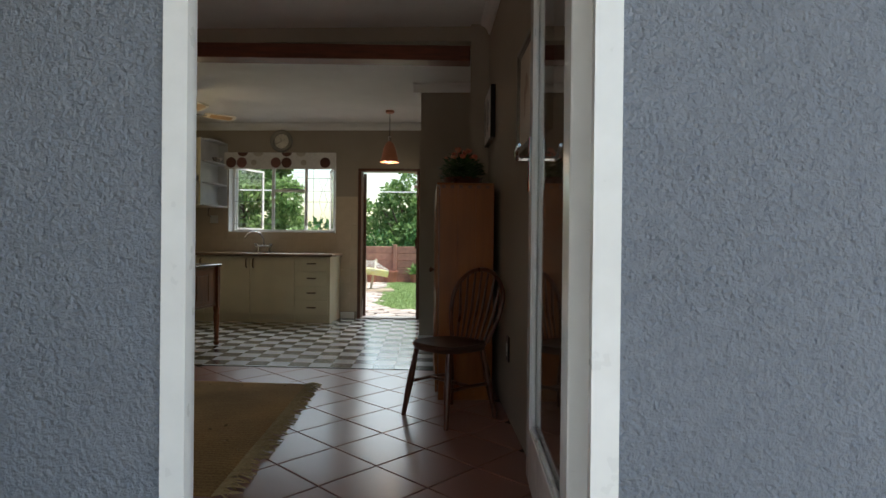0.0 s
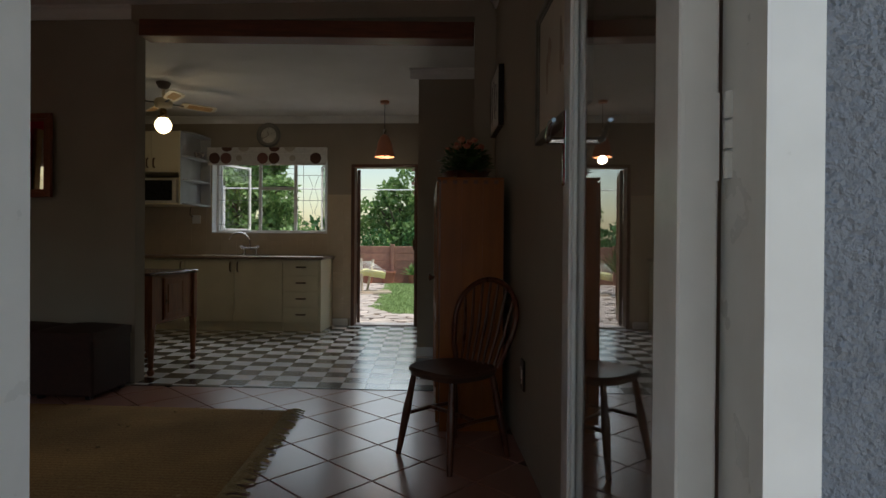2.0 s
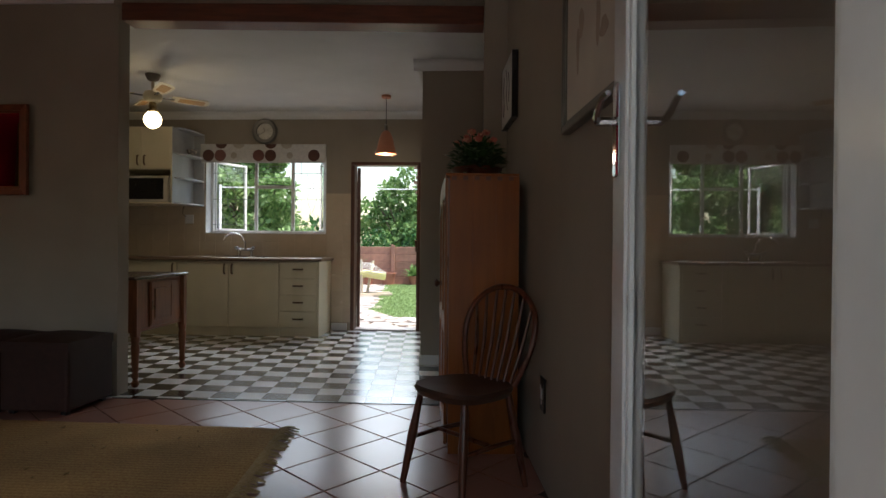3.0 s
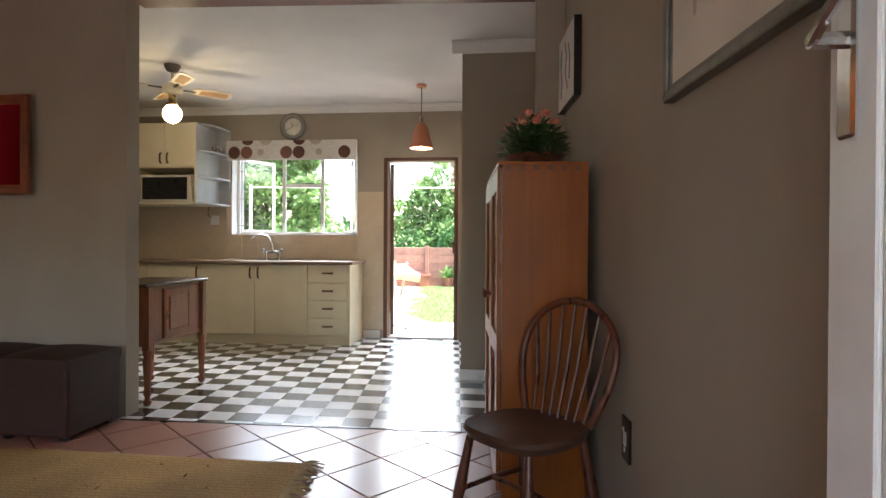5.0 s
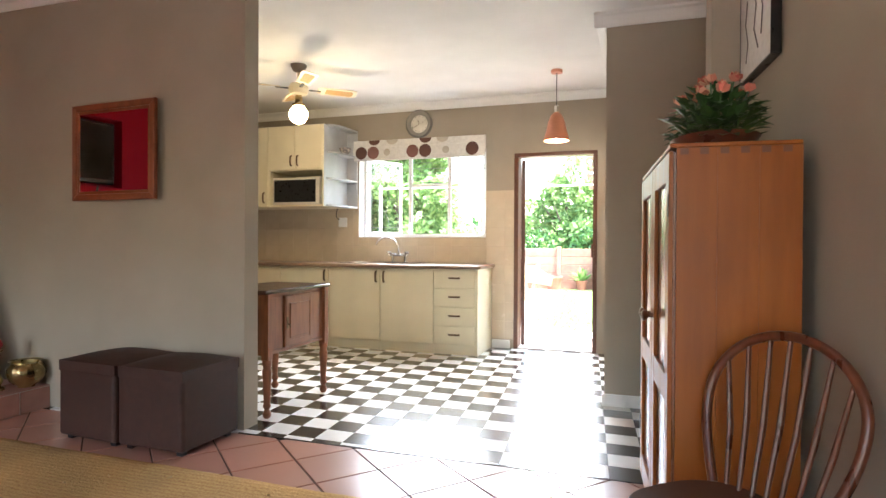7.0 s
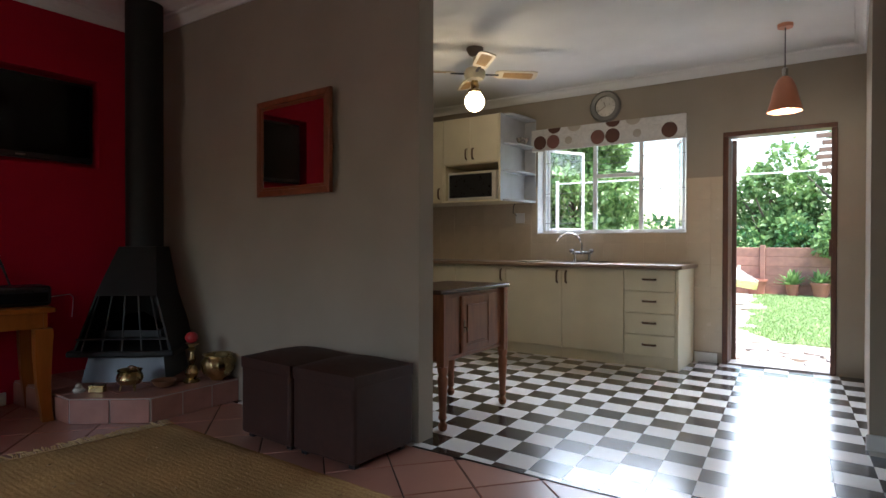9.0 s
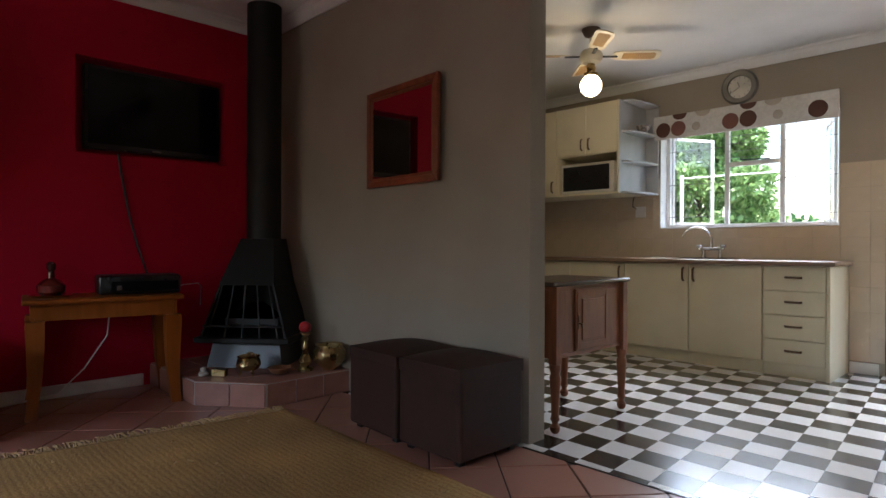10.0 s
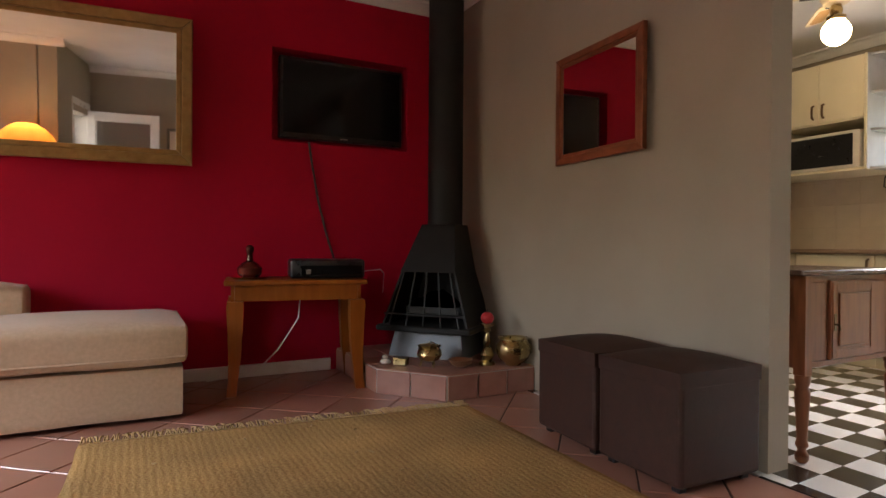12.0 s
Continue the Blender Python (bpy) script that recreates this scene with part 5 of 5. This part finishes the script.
rp.color_ramp.elements[0].color, rp.color_ramp.elements[1].color = (0.29, 0.155, 0.045, 1), (0.62, 0.41, 0.15, 1)
hf = n.new("ShaderNodeMath")
hf.operation = "MULTIPLY"
hf.inputs[1].default_value = 0.95
l.new(ad.outputs[0], hf.inputs[0])
l.new(hf.outputs[0], rp.inputs[0])
wd2 = n.new("ShaderNodeTexNoise")
wd2.inputs["Scale"].default_value = 1.7
l.new(tc.outputs["Object"], wd2.inputs["Vector"])
mr = n.new("ShaderNodeMapRange")
mr.inputs[1].default_value, mr.inputs[2].default_value, mr.inputs[3].default_value, mr.inputs[4].default_value = 0.3, 0.7, 0.68, 1.18
l.new(wd2.outputs["Fac"], mr.inputs[0])
hs = n.new("ShaderNodeHueSaturation")
l.new(rp.outputs[0], hs.inputs["Color"])
l.new(mr.outputs[0], hs.inputs["Value"])
l.new(hs.outputs[0], n["Principled BSDF"].inputs["Base Color"])
n["Principled BSDF"].inputs["Roughness"].default_value = 0.95
bp = n.new("ShaderNodeBump")
bp.inputs["Strength"].default_value, bp.inputs["Distance"].default_value = 0.7, 0.006
l.new(ad.outputs[0], bp.inputs["Height"])
l.new(bp.outputs[0], n["Principled BSDF"].inputs["Normal"])
FRINGE = mat("pale_jute_fringe", (0.46, 0.33, 0.16), (0.33, 0.22, 0.09), 0.95, scale=60)
rg = thing("rug", "ribbed straw-coloured jute rug with fringed ends", "rug")
RC = [Vector((-2.36, -3.845, 0)), Vector((0.42, -3.91, 0)), Vector((0.585, -5.84, 0)), Vector((-2.56, -5.74, 0))]


def rug_pt(u, v):
    return RC[0].lerp(RC[1], u).lerp(RC[3].lerp(RC[2], u), v)


bm = bmesh.new()
nu, nv = 90, 60
g = []
for i in range(nu + 1):
    row = []
    for j in range(nv + 1):
        u, v = i / nu, j / nv
        p = rug_pt(u, v)
        wob = 0.008 * noise.noise(Vector((p.x * 5, p.y * 5, 0)))
        edge = min(i, j, nu - i, nv - j)
        if j == 0 or j == nv:
            p.y += wob
        p.z = 0.003 if edge == 0 else 0.012 + 0.004 * noise.noise(Vector((p.x * 3, p.y * 3, 2))) + 0.002 * noise.noise(Vector((p.x * 14, p.y * 14, 5)))
        row.append(bm.verts.new(p))
    g.append(row)
for i in range(nu):
    for j in range(nv):
        bm.faces.new((g[i][j], g[i + 1][j], g[i + 1][j + 1], g[i][j + 1]))
part("weave", bm, RUGM, rg, "", True)
for u, sgn in ((0, -1), (1, 1)):
    bm = bmesh.new()
    for k in range(170):
        p = rug_pt(u, (k + rng.random()) / 170)
        ln = rng.uniform(0.05, 0.11)
        sw = rng.uniform(-0.035, 0.035)
        tube(bm, [p + Vector((-sgn * 0.01, 0, 0.007)), p + Vector((sgn * ln * 0.5, sw * 0.4, 0.012 + 0.006 * rng.random())), p + Vector((sgn * ln, sw, 0.005))], 0.0055, 5, 0.003)
    tagged(part("fringe", bm, FRINGE, rg, "frayed jute fringe"), kind="stuff")
bm = bmesh.new()
for k in range(60):
    p = rug_pt(rng.random(), rng.random())
    tube(bm, [p + Vector((0, 0, 0.014)), p + Vector((rng.uniform(-0.02, 0.02), rng.uniform(-0.02, 0.02), 0.019))], 0.004, 5)
tagged(part("loose_tuft", bm, JUTE, rg), kind="stuff")
# ---------- garden ----------
GZ = -0.1
LEAF1 = island_mat("garden_leaf", (0.08, 0.17, 0.045), (0.29, 0.42, 0.15), 0.5, 0.35, 0.35)
LEAF2 = island_mat("dark_hedge_leaf", (0.02, 0.07, 0.02), (0.08, 0.2, 0.05), 0.5, 0.35, 0.3)
BARK = mat("tree_bark", (0.12, 0.09, 0.065), None, 0.9, scale=12, bump=0.5, bscale=30)


def leaf_mesh(name, centres, count, size, seed, material):
    """A crown as many small leaves on the shells of uneven clumps."""
    r_ = np.random.RandomState(seed)
    c = np.array([k[:3] for k in centres])
    rad = np.array([k[3] for k in centres])
    pick = r_.choice(len(c), count, p=rad ** 2 / (rad ** 2).sum())
    d = r_.normal(size=(count, 3))
    d /= np.linalg.norm(d, axis=1)[:, None]
    pos = c[pick] + d * (rad[pick] * (0.62 + 0.45 * r_.rand(count)))[:, None]
    ax = r_.normal(size=(count, 3)) + d * 0.8 + np.array([0, 0, -0.3])
    ax /= np.linalg.norm(ax, axis=1)[:, None]
    sd = np.cross(ax, r_.normal(size=(count, 3)))
    sd /= np.linalg.norm(sd, axis=1)[:, None]
    ln = size * (0.7 + 0.6 * r_.rand(count))[:, None]
    v = np.stack([pos, pos + ax * ln * 0.5 + sd * ln * 0.28, pos + ax * ln, pos + ax * ln * 0.5 - sd * ln * 0.28], 1).reshape(-1, 3)
    me = bpy.data.meshes.new(name)
    me.from_pydata(v.tolist(), [], np.arange(count * 4).reshape(-1, 4).tolist())
    me.materials.append(material)
    return me


def tree(x, y, h, spread, seed, material, lean=0.0, low=1.0, count=5200, size=0.16):
    r_ = random.Random(seed)
    t = thing("tree", "leafy green garden tree beyond the garden wall", "tree", pose(x, y, -0.16), "garden trees")
    bm = tube(bmesh.new(), [(0, 0, -0.02), (0.05, 0, h * 0.2), (lean * 0.3, 0.05, h * 0.45), (lean * 0.6, 0, h * 0.75)], 0.13, 9, 0.04)
    for k in range(6):
        a = r_.uniform(0, 6.28)
        z = h * r_.uniform(0.25, 0.55)
        tube(bm, [(lean * 0.2, 0, z), (lean * 0.3 + spread * 0.4 * math.cos(a), spread * 0.4 * math.sin(a), z + h * 0.15), (lean * 0.4 + spread * 0.7 * math.cos(a), spread * 0.7 * math.sin(a), z + h * 0.28)], 0.05, 7, 0.015)
    part("trunk", bm, BARK, t)
    cl = []
    for k in range(26):
        a, q = r_.uniform(0, 6.28), math.sqrt(r_.random())
        z = r_.uniform(low, h)
        k_ = 1 - 0.55 * max(0, (z - h * 0.6) / (h * 0.4))
        cl.append((lean * z / h + spread * q * k_ * math.cos(a), spread * q * k_ * math.sin(a) * 0.8, z, r_.uniform(0.3, 0.62)))
    cr = new("crown", leaf_mesh("crown", cl, count, size, seed, material))
    cr.parent = t


tree(1.0, 12.4, 4.3, 1.7, 11, LEAF1, 0.3, 1.1, 9500, 0.18)
tree(-0.9, 12.9, 3.5, 1.15, 12, LEAF1, -0.1, 1.0, 6500, 0.18)
tree(3.6, 12.0, 4.9, 1.9, 13, LEAF1, -0.3, 0.8, 8000, 0.18)
tree(-6.3, 11.8, 4.7, 2.0, 14, LEAF1, 0.0, 0.9, 11000, 0.18)
tree(-9.6, 12.6, 3.9, 1.9, 15, LEAF1, 0.3, 0.8, 8000, 0.18)
tree(-7.2, 8.3, 2.6, 1.3, 19, LEAF1, 0.0, 0.5, 6500, 0.14)
tree(-3.6, 9.4, 1.3, 0.6, 16, LEAF1, 0.1, 0.4, 2600, 0.14)
tree(-5.5, 12.5, 4.4, 1.15, 20, LEAF1, 0.0, 0.9, 9000, 0.18)
tree(-8.0, 12.8, 4.3, 1.2, 21, LEAF1, 0.0, 0.9, 8000, 0.18)
tree(-13.5, 12, 4.6, 2.2, 17, LEAF1, 0.0, 0.8)
tree(7.0, 12.5, 4.6, 2.2, 18, LEAF1, 0.0, 0.8)
hd = thing("hedge", "dark green hedge behind the garden wall", "hedge", pose(0, 0, 0), kind="stuff")
cl = [(-14 + i * 0.42 + rng.uniform(-0.2, 0.2), 10.95 + rng.uniform(-0.2, 0.3), rng.uniform(0.5, 1.25), rng.uniform(0.3, 0.5)) for i in range(58)]
hb = new("foliage", leaf_mesh("hedge", cl, 12000, 0.11, 33, LEAF2))
hb.parent = hd
hb = new("foliage", leaf_mesh("overhang", [(0.85 + rng.uniform(-0.4, 0.6), 10.15 + rng.uniform(-0.25, 0.1), 0.75 + rng.random() * 0.9, 0.28) for i in range(16)], 3600, 0.12, 34, LEAF1))
hb.parent = hd
fw = thing("far_trees", "hazy line of distant treetops", "trees", kind="stuff")
cl = [(-45 + i * 1.6 + rng.uniform(-0.5, 0.5), 34 + rng.uniform(-3, 3), rng.uniform(0.3, 2.0), rng.uniform(0.8, 1.4)) for i in range(56)]
fb2 = new("foliage", leaf_mesh("far_foliage", cl, 9000, 0.5, 35, LEAF2))
fb2.parent = fw

# palm-like shrub under the window
ps = thing("spiky_shrub", "spiky green palm shrub in the garden", "shrub", pose(-1.5, 6.2, -0.16))
bm = bmesh.new()
for k in range(60):
    a, e = rng.uniform(0, 6.28), rng.uniform(0.3, 1.35)
    d = Vector((math.cos(a) * math.cos(e), math.sin(a) * math.cos(e), math.sin(e)))
    leaf_quads(bm, Vector((0, 0, 0.55)), d, Vector((0, 0, 1)), rng.uniform(0.55, 0.85), 0.045)
part("fronds", bm, LEAF2, ps)
part("trunk", tube(bmesh.new(), [(0, 0, -0.01), (0, 0, 0.58)], 0.09, 10, 0.07), BARK, ps)

# garden wall of stacked concrete planks between posts
gw = thing("garden_wall", "brown precast concrete plank garden wall", "garden wall", kind="structure")
pm = mesh_of("plank", box(0.06, 1.54, -0.02, 0.02, 0.004, 0.226, 0.012), VIBRA)
om = mesh_of("post", box(-0.058, 0.058, -0.06, 0.06, -0.06, 1.16, 0.01), VIBRA)
for i in range(-9, 6):
    ob = new("post", om)
    ob.parent = gw
    ob.matrix_basis = pose(i * 1.6 + 0.75, 10.3, -0.1)
    for k in range(5):
        ob = new("plank", pm)
        ob.parent = gw
        ob.matrix_basis = pose(i * 1.6 + 0.75, 10.3, -0.11 + k * 0.222)


def flower_pot(x, y, r, h, plant):
    t = thing("plant_pot", "brown terracotta pot standing by the garden wall", "plant pot", pose(x, y, -0.1), "garden pots")
    part("pot", lathe(bmesh.new(), [(r * 0.68, 0), (r * 0.95, h * 0.85), (r * 1.05, h * 0.86), (r * 1.05, h), (r * 0.9, h), (r * 0.85, h * 0.8), (0.0, h * 0.78)], 24), mat("terracotta_pot", (0.3, 0.11, 0.07), None, 0.7), t, "", True)
    if plant:
        bm = bmesh.new()
        for k in range(60):
            a, e = rng.uniform(0, 6.28), rng.uniform(0.1, 1.4)
            leaf_quads(bm, Vector((0, 0, h * 0.8)), Vector((math.cos(a) * math.cos(e), math.sin(a) * math.cos(e), math.sin(e))), Vector((0, 0, 1)), rng.uniform(0.25, 0.45), 0.12)
        part("plant", bm, LEAF1, t)


flower_pot(-0.95, 9.95, 0.24, 0.36, False)
flower_pot(-1.5, 9.85, 0.15, 0.24, False)
flower_pot(-0.2, 9.95, 0.15, 0.26, True)
flower_pot(0.35, 9.9, 0.2, 0.32, True)

# hammock on a wooden stand
hm = thing("hammock_stand", "pale timber stand with a yellow and white fringed hammock", "hammock", pose(-0.97, 6.3, -0.1, 0, 0, 15) @ Matrix.Scale(0.72, 4))
TIM = mat("pale_timber", (0.6, 0.48, 0.36), None, 0.7, scale=8)
part("post", tube(bmesh.new(), [(-0.1, -0.25, 0), (-0.14, -0.25, 1.15)], 0.045, 10), TIM, hm)
part("post", tube(bmesh.new(), [(0.1, 0.3, 0), (0.3, 0.3, 1.1)], 0.045, 10), TIM, hm)
part("base_beam", box(-0.5, 0.85, -0.31, -0.2, 0, 0.08, 0.008), TIM, hm)
part("base_beam", box(-0.5, 0.85, 0.25, 0.36, 0, 0.08, 0.008), TIM, hm)
bm = bmesh.new()
g = [[bm.verts.new((-0.55 + 1.2 * i / 10, -0.4 + 0.75 * j / 6, 0.8 - 0.22 * math.sin(math.pi * j / 6) - 0.1 * abs(i - 5) / 5)) for j in range(7)] for i in range(11)]
for i in range(10):
    for j in range(6):
        bm.faces.new((g[i][j], g[i + 1][j], g[i + 1][j + 1], g[i][j + 1]))
cl_ = part("cloth", bm, mat("yellow_hammock_cloth", (0.75, 0.68, 0.2), (0.8, 0.78, 0.6), 0.9, scale=6, stretch=(1, 9, 1)), hm, "yellow striped cloth", True)
cl_.modifiers.new("solid", "SOLIDIFY").thickness = 0.01
bm = bmesh.new()
for i in range(16):
    x = -0.55 + 1.2 * i / 15
    tube(bm, [(x, -0.4, 0.72), (x * 0.4 - 0.1, -0.27, 1.05)], 0.008, 5)
part("fringe_cord", bm, mat("white_cord", (0.8, 0.78, 0.72), None, 0.9), hm)

wl = thing("washing_line", "white washing line stretched across the garden", "washing line")
part("line", tube(bmesh.new(), [(-3.6, 4.5, 2.2), (0, 4.5, 2.17), (3.6, 4.5, 2.2)], 0.012, 6), WHITE, wl)
for x in (-3.6, 3.6):
    part("pole", tube(bmesh.new(), [(x, 4.5, -0.16), (x, 4.5, 2.25)], 0.03, 8), WHITE, wl)
bs = thing("slatted_screen", "weathered wooden slat screen on a post outside", "screen", pose(0.72, 1.35, 0))
part("post", box(0.36, 0.42, -0.03, 0.03, -0.1, 2.6), TIM, bs)
SLAT = mat("weathered_slat", (0.3, 0.2, 0.14), None, 0.8, scale=8)
for i in range(11):
    part("slat", box(-0.05 + 0.03 * math.sin(i * 2.1) + (0.05 if i > 7 else 0), 0.36, -0.035, -0.02 , 1.8 + i * 0.072, 1.85 + i * 0.072, 0.003), SLAT, bs)

# patio and lawn
PATIO = setting("pavement", box(-14, 14, 0.221, 10.3, -0.159, -0.125), mat("patio_joint_sand", (0.44, 0.37, 0.31), None, 0.9, scale=20), "sandy garden patio bed", "pavement")


def in_lawn(x, y):
    near = 2.35 + 1.35 * max(0, 0.6 - x) ** 2.2
    return y > near and x > -0.34 - 0.115 * max(0, y - 4.2) and y < 10.1


pr = random.Random(9)
vm = []
for k in range(6):
    pts = []
    m_ = pr.choice((5, 6, 6, 7))
    for q in range(m_):
        a = 2 * math.pi * (q + pr.uniform(-0.22, 0.22)) / m_
        pts.append((0.19 * math.cos(a) * pr.uniform(0.85, 1.12), 0.19 * math.sin(a) * pr.uniform(0.85, 1.12)))
    vm.append(mesh_of("flagstone", prism(bmesh.new(), pts, 0, 0.03), PAVING))
for i in range(-9, 9):
    for j in range(0, 29):
        x, y = i * 0.36 + (0.18 if j % 2 else 0), 0.42 + j * 0.33
        if in_lawn(x, y + 0.12) or y > 10.0:
            continue
        x += pr.uniform(-0.03, 0.03)
        y += pr.uniform(-0.03, 0.03)
        ob = new("flagstone", vm[pr.randrange(6)])
        ob.parent = PATIO
        ob.matrix_basis = pose(x, y, -0.1245 + pr.uniform(-0.004, 0.004), 0, 0, pr.uniform(0, 360))
GR = island_mat("grass_blade", (0.22, 0.32, 0.11), (0.34, 0.43, 0.18), 0.6, 0.3, 0.3)
lr = np.random.RandomState(5)
xy = np.stack([lr.uniform(-1.6, 6.5, 80000), lr.uniform(2.2, 10.2, 80000)], 1)
keep = np.array([in_lawn(a, b) for a, b in xy])
xy = xy[keep]
k = len(xy)
hgt, an = lr.uniform(0.02, 0.045, k), lr.uniform(0, 6.28, k)
wid = 0.014
base = np.column_stack([xy, np.full(k, -0.115)])
sd = np.column_stack([np.cos(an), np.sin(an), np.zeros(k)]) * wid
tip = base + np.column_stack([lr.normal(0, 0.02, k), lr.normal(0, 0.02, k), hgt])
v = np.stack([base - sd, base + sd, tip], 1).reshape(-1, 3)
me = bpy.data.meshes.new("lawn_grass")
me.from_pydata(v.tolist(), [], np.arange(k * 3).reshape(-1, 3).tolist())
me.materials.append(GR)
tagged(new("lawn_grass", me), "short green lawn grass blades", "grass", "", "stuff")
bm = bmesh.new()
nn = 46
for i in range(nn):
    for j in range(40):
        x0, y0 = -1.6 + i * 0.2, 2.2 + j * 0.2
        if in_lawn(x0 + 0.1, y0 + 0.1):
            bx(bm, x0, x0 + 0.2, y0, y0 + 0.2, -0.1245, -0.112)
setting("ground", bm, LAWN, "green lawn turf beside the patio", "lawn")

# ---------- floor and wall pieces ----------


def clip_poly(poly, nx, ny, c):
    out = []
    for i in range(len(poly)):
        p, q = poly[i], poly[(i + 1) % len(poly)]
        a, b = nx * p[0] + ny * p[1] - c, nx * q[0] + ny * q[1] - c
        if a <= 0:
            out.append(p)
        if a * b < 0:
            t = a / (a - b)
            out.append((p[0] + (q[0] - p[0]) * t, p[1] + (q[1] - p[1]) * t))
    return out


def area(poly):
    return abs(sum(p[0] * q[1] - q[0] * p[1] for p, q in zip(poly, poly[1:] + poly[:1]))) / 2


fl_ob = bpy.data.objects["floor"]
# terracotta tiles, laid on the diagonal
A, B, P0 = Vector((0.205, 0.247)), Vector((0.253, -0.229)), Vector((0.82, -4.262))
gp = 0.008
VY = -3.335


def tile_poly(i, j, A, B, P0, g):
    ga, gb = g / A.length, g / B.length
    return [tuple(P0 + A * (i + s) + B * (j + t)) for s, t in ((ga, gb), (1 - ga, gb), (1 - ga, 1 - gb), (ga, 1 - gb))]


def slab(bm, poly, z0, z1, ch=0.003):
    c = (sum(p[0] for p in poly) / len(poly), sum(p[1] for p in poly) / len(poly))
    lo = [bm.verts.new((x, y, z0)) for x, y in poly]
    md = [bm.verts.new((x, y, z1 - ch)) for x, y in poly]
    hi = []
    for x, y in poly:
        d = Vector((c[0] - x, c[1] - y))
        d = d.normalized() * ch if d.length > ch else d
        hi.append(bm.verts.new((x + d.x, y + d.y, z1)))
    n = len(lo)
    for i in range(n):
        j = (i + 1) % n
        bm.faces.new((lo[i], lo[j], md[j], md[i]))
        bm.faces.new((md[i], md[j], hi[j], hi[i]))
    bm.faces.new(hi)
    return bm


whole = mesh_of("floor_tile", slab(bmesh.new(), tile_poly(0, 0, A, B, Vector((0, 0)), gp / 2), -0.007, 0.0), TERRA)
for i in range(-36, 14):
    for j in range(-24, 36):
        full = tile_poly(i, j, A, B, P0, gp / 2)
        poly = full
        for nx, ny, c in ((-1, 0, -LX), (0, 1, VY), (0, -1, -FY0), (1, SL, 1.815 - SL * 4.6)):
            poly = clip_poly(poly, nx, ny, c)
            if len(poly) < 3:
                break
        if len(poly) < 3 or area(poly) < 0.002:
            continue
        cx = sum(p[0] for p in poly) / len(poly)
        cy = sum(p[1] for p in poly) / len(poly)
        if cx > 0.5 and cy < -6.78:
            continue
        if area(poly) > 0.995 * area(full):
            ob = new("floor_tile", whole)
            o = P0 + A * i + B * j
            ob.matrix_basis = pose(o.x, o.y, 0)
            ob.parent = fl_ob
        else:
            part("floor_tile", slab(bmesh.new(), poly, -0.007, 0.0), TERRA, fl_ob)

# chequered vinyl squares
A, B, P0 = Vector((0.18, -0.006)), Vector((-0.014, 0.175)), Vector((-0.85, -3.085))
sq = {}
for c, m_ in ((0, VBLACK), (1, VWHITE)):
    sq[c] = mesh_of("vinyl_square", slab(bmesh.new(), tile_poly(0, 0, A, B, Vector((0, 0)), 0.0005), -0.006, 0.0015, 0.0008), m_)
joined = {0: bmesh.new(), 1: bmesh.new()}
cnt = 0
for j in range(-2, 19):
    for i in range(-17, 18):
        full = tile_poly(i, j, A, B, P0, 0.0005)
        poly = full
        for nx, ny, c in ((-1, 0, -LX - 0.05), (0, 1, -0.001), (0, -1, -VY - 0.012), (1, 0, rx(-3.3))):
            poly = clip_poly(poly, nx, ny, c)
            if len(poly) < 3:
                break
        if len(poly) < 3 or area(poly) < 0.0008:
            continue
        c = (i + j) % 2
        x = sum(p[0] for p in poly) / len(poly)
        y = sum(p[1] for p in poly) / len(poly)
        if area(poly) > 0.995 * area(full) and -1.15 < x < 1.5 and y < -0.6 and cnt < 300:
            ob = new("vinyl_square", sq[c])
            o = P0 + A * i + B * j
            ob.matrix_basis = pose(o.x, o.y, 0)
            ob.parent = fl_ob
            cnt += 1
        else:
            slab(joined[c], poly, -0.006, 0.0015, 0.0008)
for c, m_ in ((0, VBLACK), (1, VWHITE)):
    ob = part("vinyl_squares", joined[c], m_, fl_ob)
    tagged(ob, kind="stuff")
part("vinyl_edge_strip", box(NX, rx(-3.34), VY - 0.003, VY + 0.0115, -0.005, 0.004, 0.0015), VBLACK, fl_ob, "thin black edging strip")

# splashback tiles
wb = bpy.data.objects["wall_back"]
tw, th = 0.2, 0.2
full = mesh_of("wall_tile", box(0.0004, tw - 0.0004, -0.009, -0.001, 0.0004, th - 0.0004, 0.0008), SPLASH)
for i in range(20):
    for k in range(9):
        x0, z0 = -3.7 + min(i, 19) * tw, 0.9 + (k - 4) * th - 0.01
        if z0 + th < 0.85 and x0 + tw < -0.23:
            continue
        x1, z1 = min(x0 + tw, -0.002), min(z0 + th, 1.69)
        if z0 + th < 0.85:
            x0 = max(x0, -0.238)
        if x0 >= -0.01 or z1 - z0 < 0.01:
            continue
        cut = [(x0, x1, z0, z1)]
        if x1 > wx0 and x0 < wx1 and z1 > wz0:
            cut = []
            if x0 < wx0:
                cut.append((x0, wx0, z0, z1))
            if x1 > wx1:
                cut.append((wx1, x1, z0, z1))
            if z0 < wz0:
                cut.append((max(x0, wx0), min(x1, wx1), z0, wz0))
        if z0 < 0.1:
            z0 = 0.1
            cut = [(a, b, max(c, 0.1), d) for a, b, c, d in cut]
        for a, b, c, d in cut:
            if b - a > 0.01 and d - c > 0.01:
                if b - a > tw - 1e-4 and d - c > th - 1e-4:
                    ob = new("wall_tile", full)
                    ob.matrix_basis = pose(a, 0, c)
                    ob.parent = wb
                else:
                    part("wall_tile", box(a + 0.0004, b - 0.0004, -0.009, -0.001, c + 0.0004, d - 0.0004, 0.0008), SPLASH, wb)
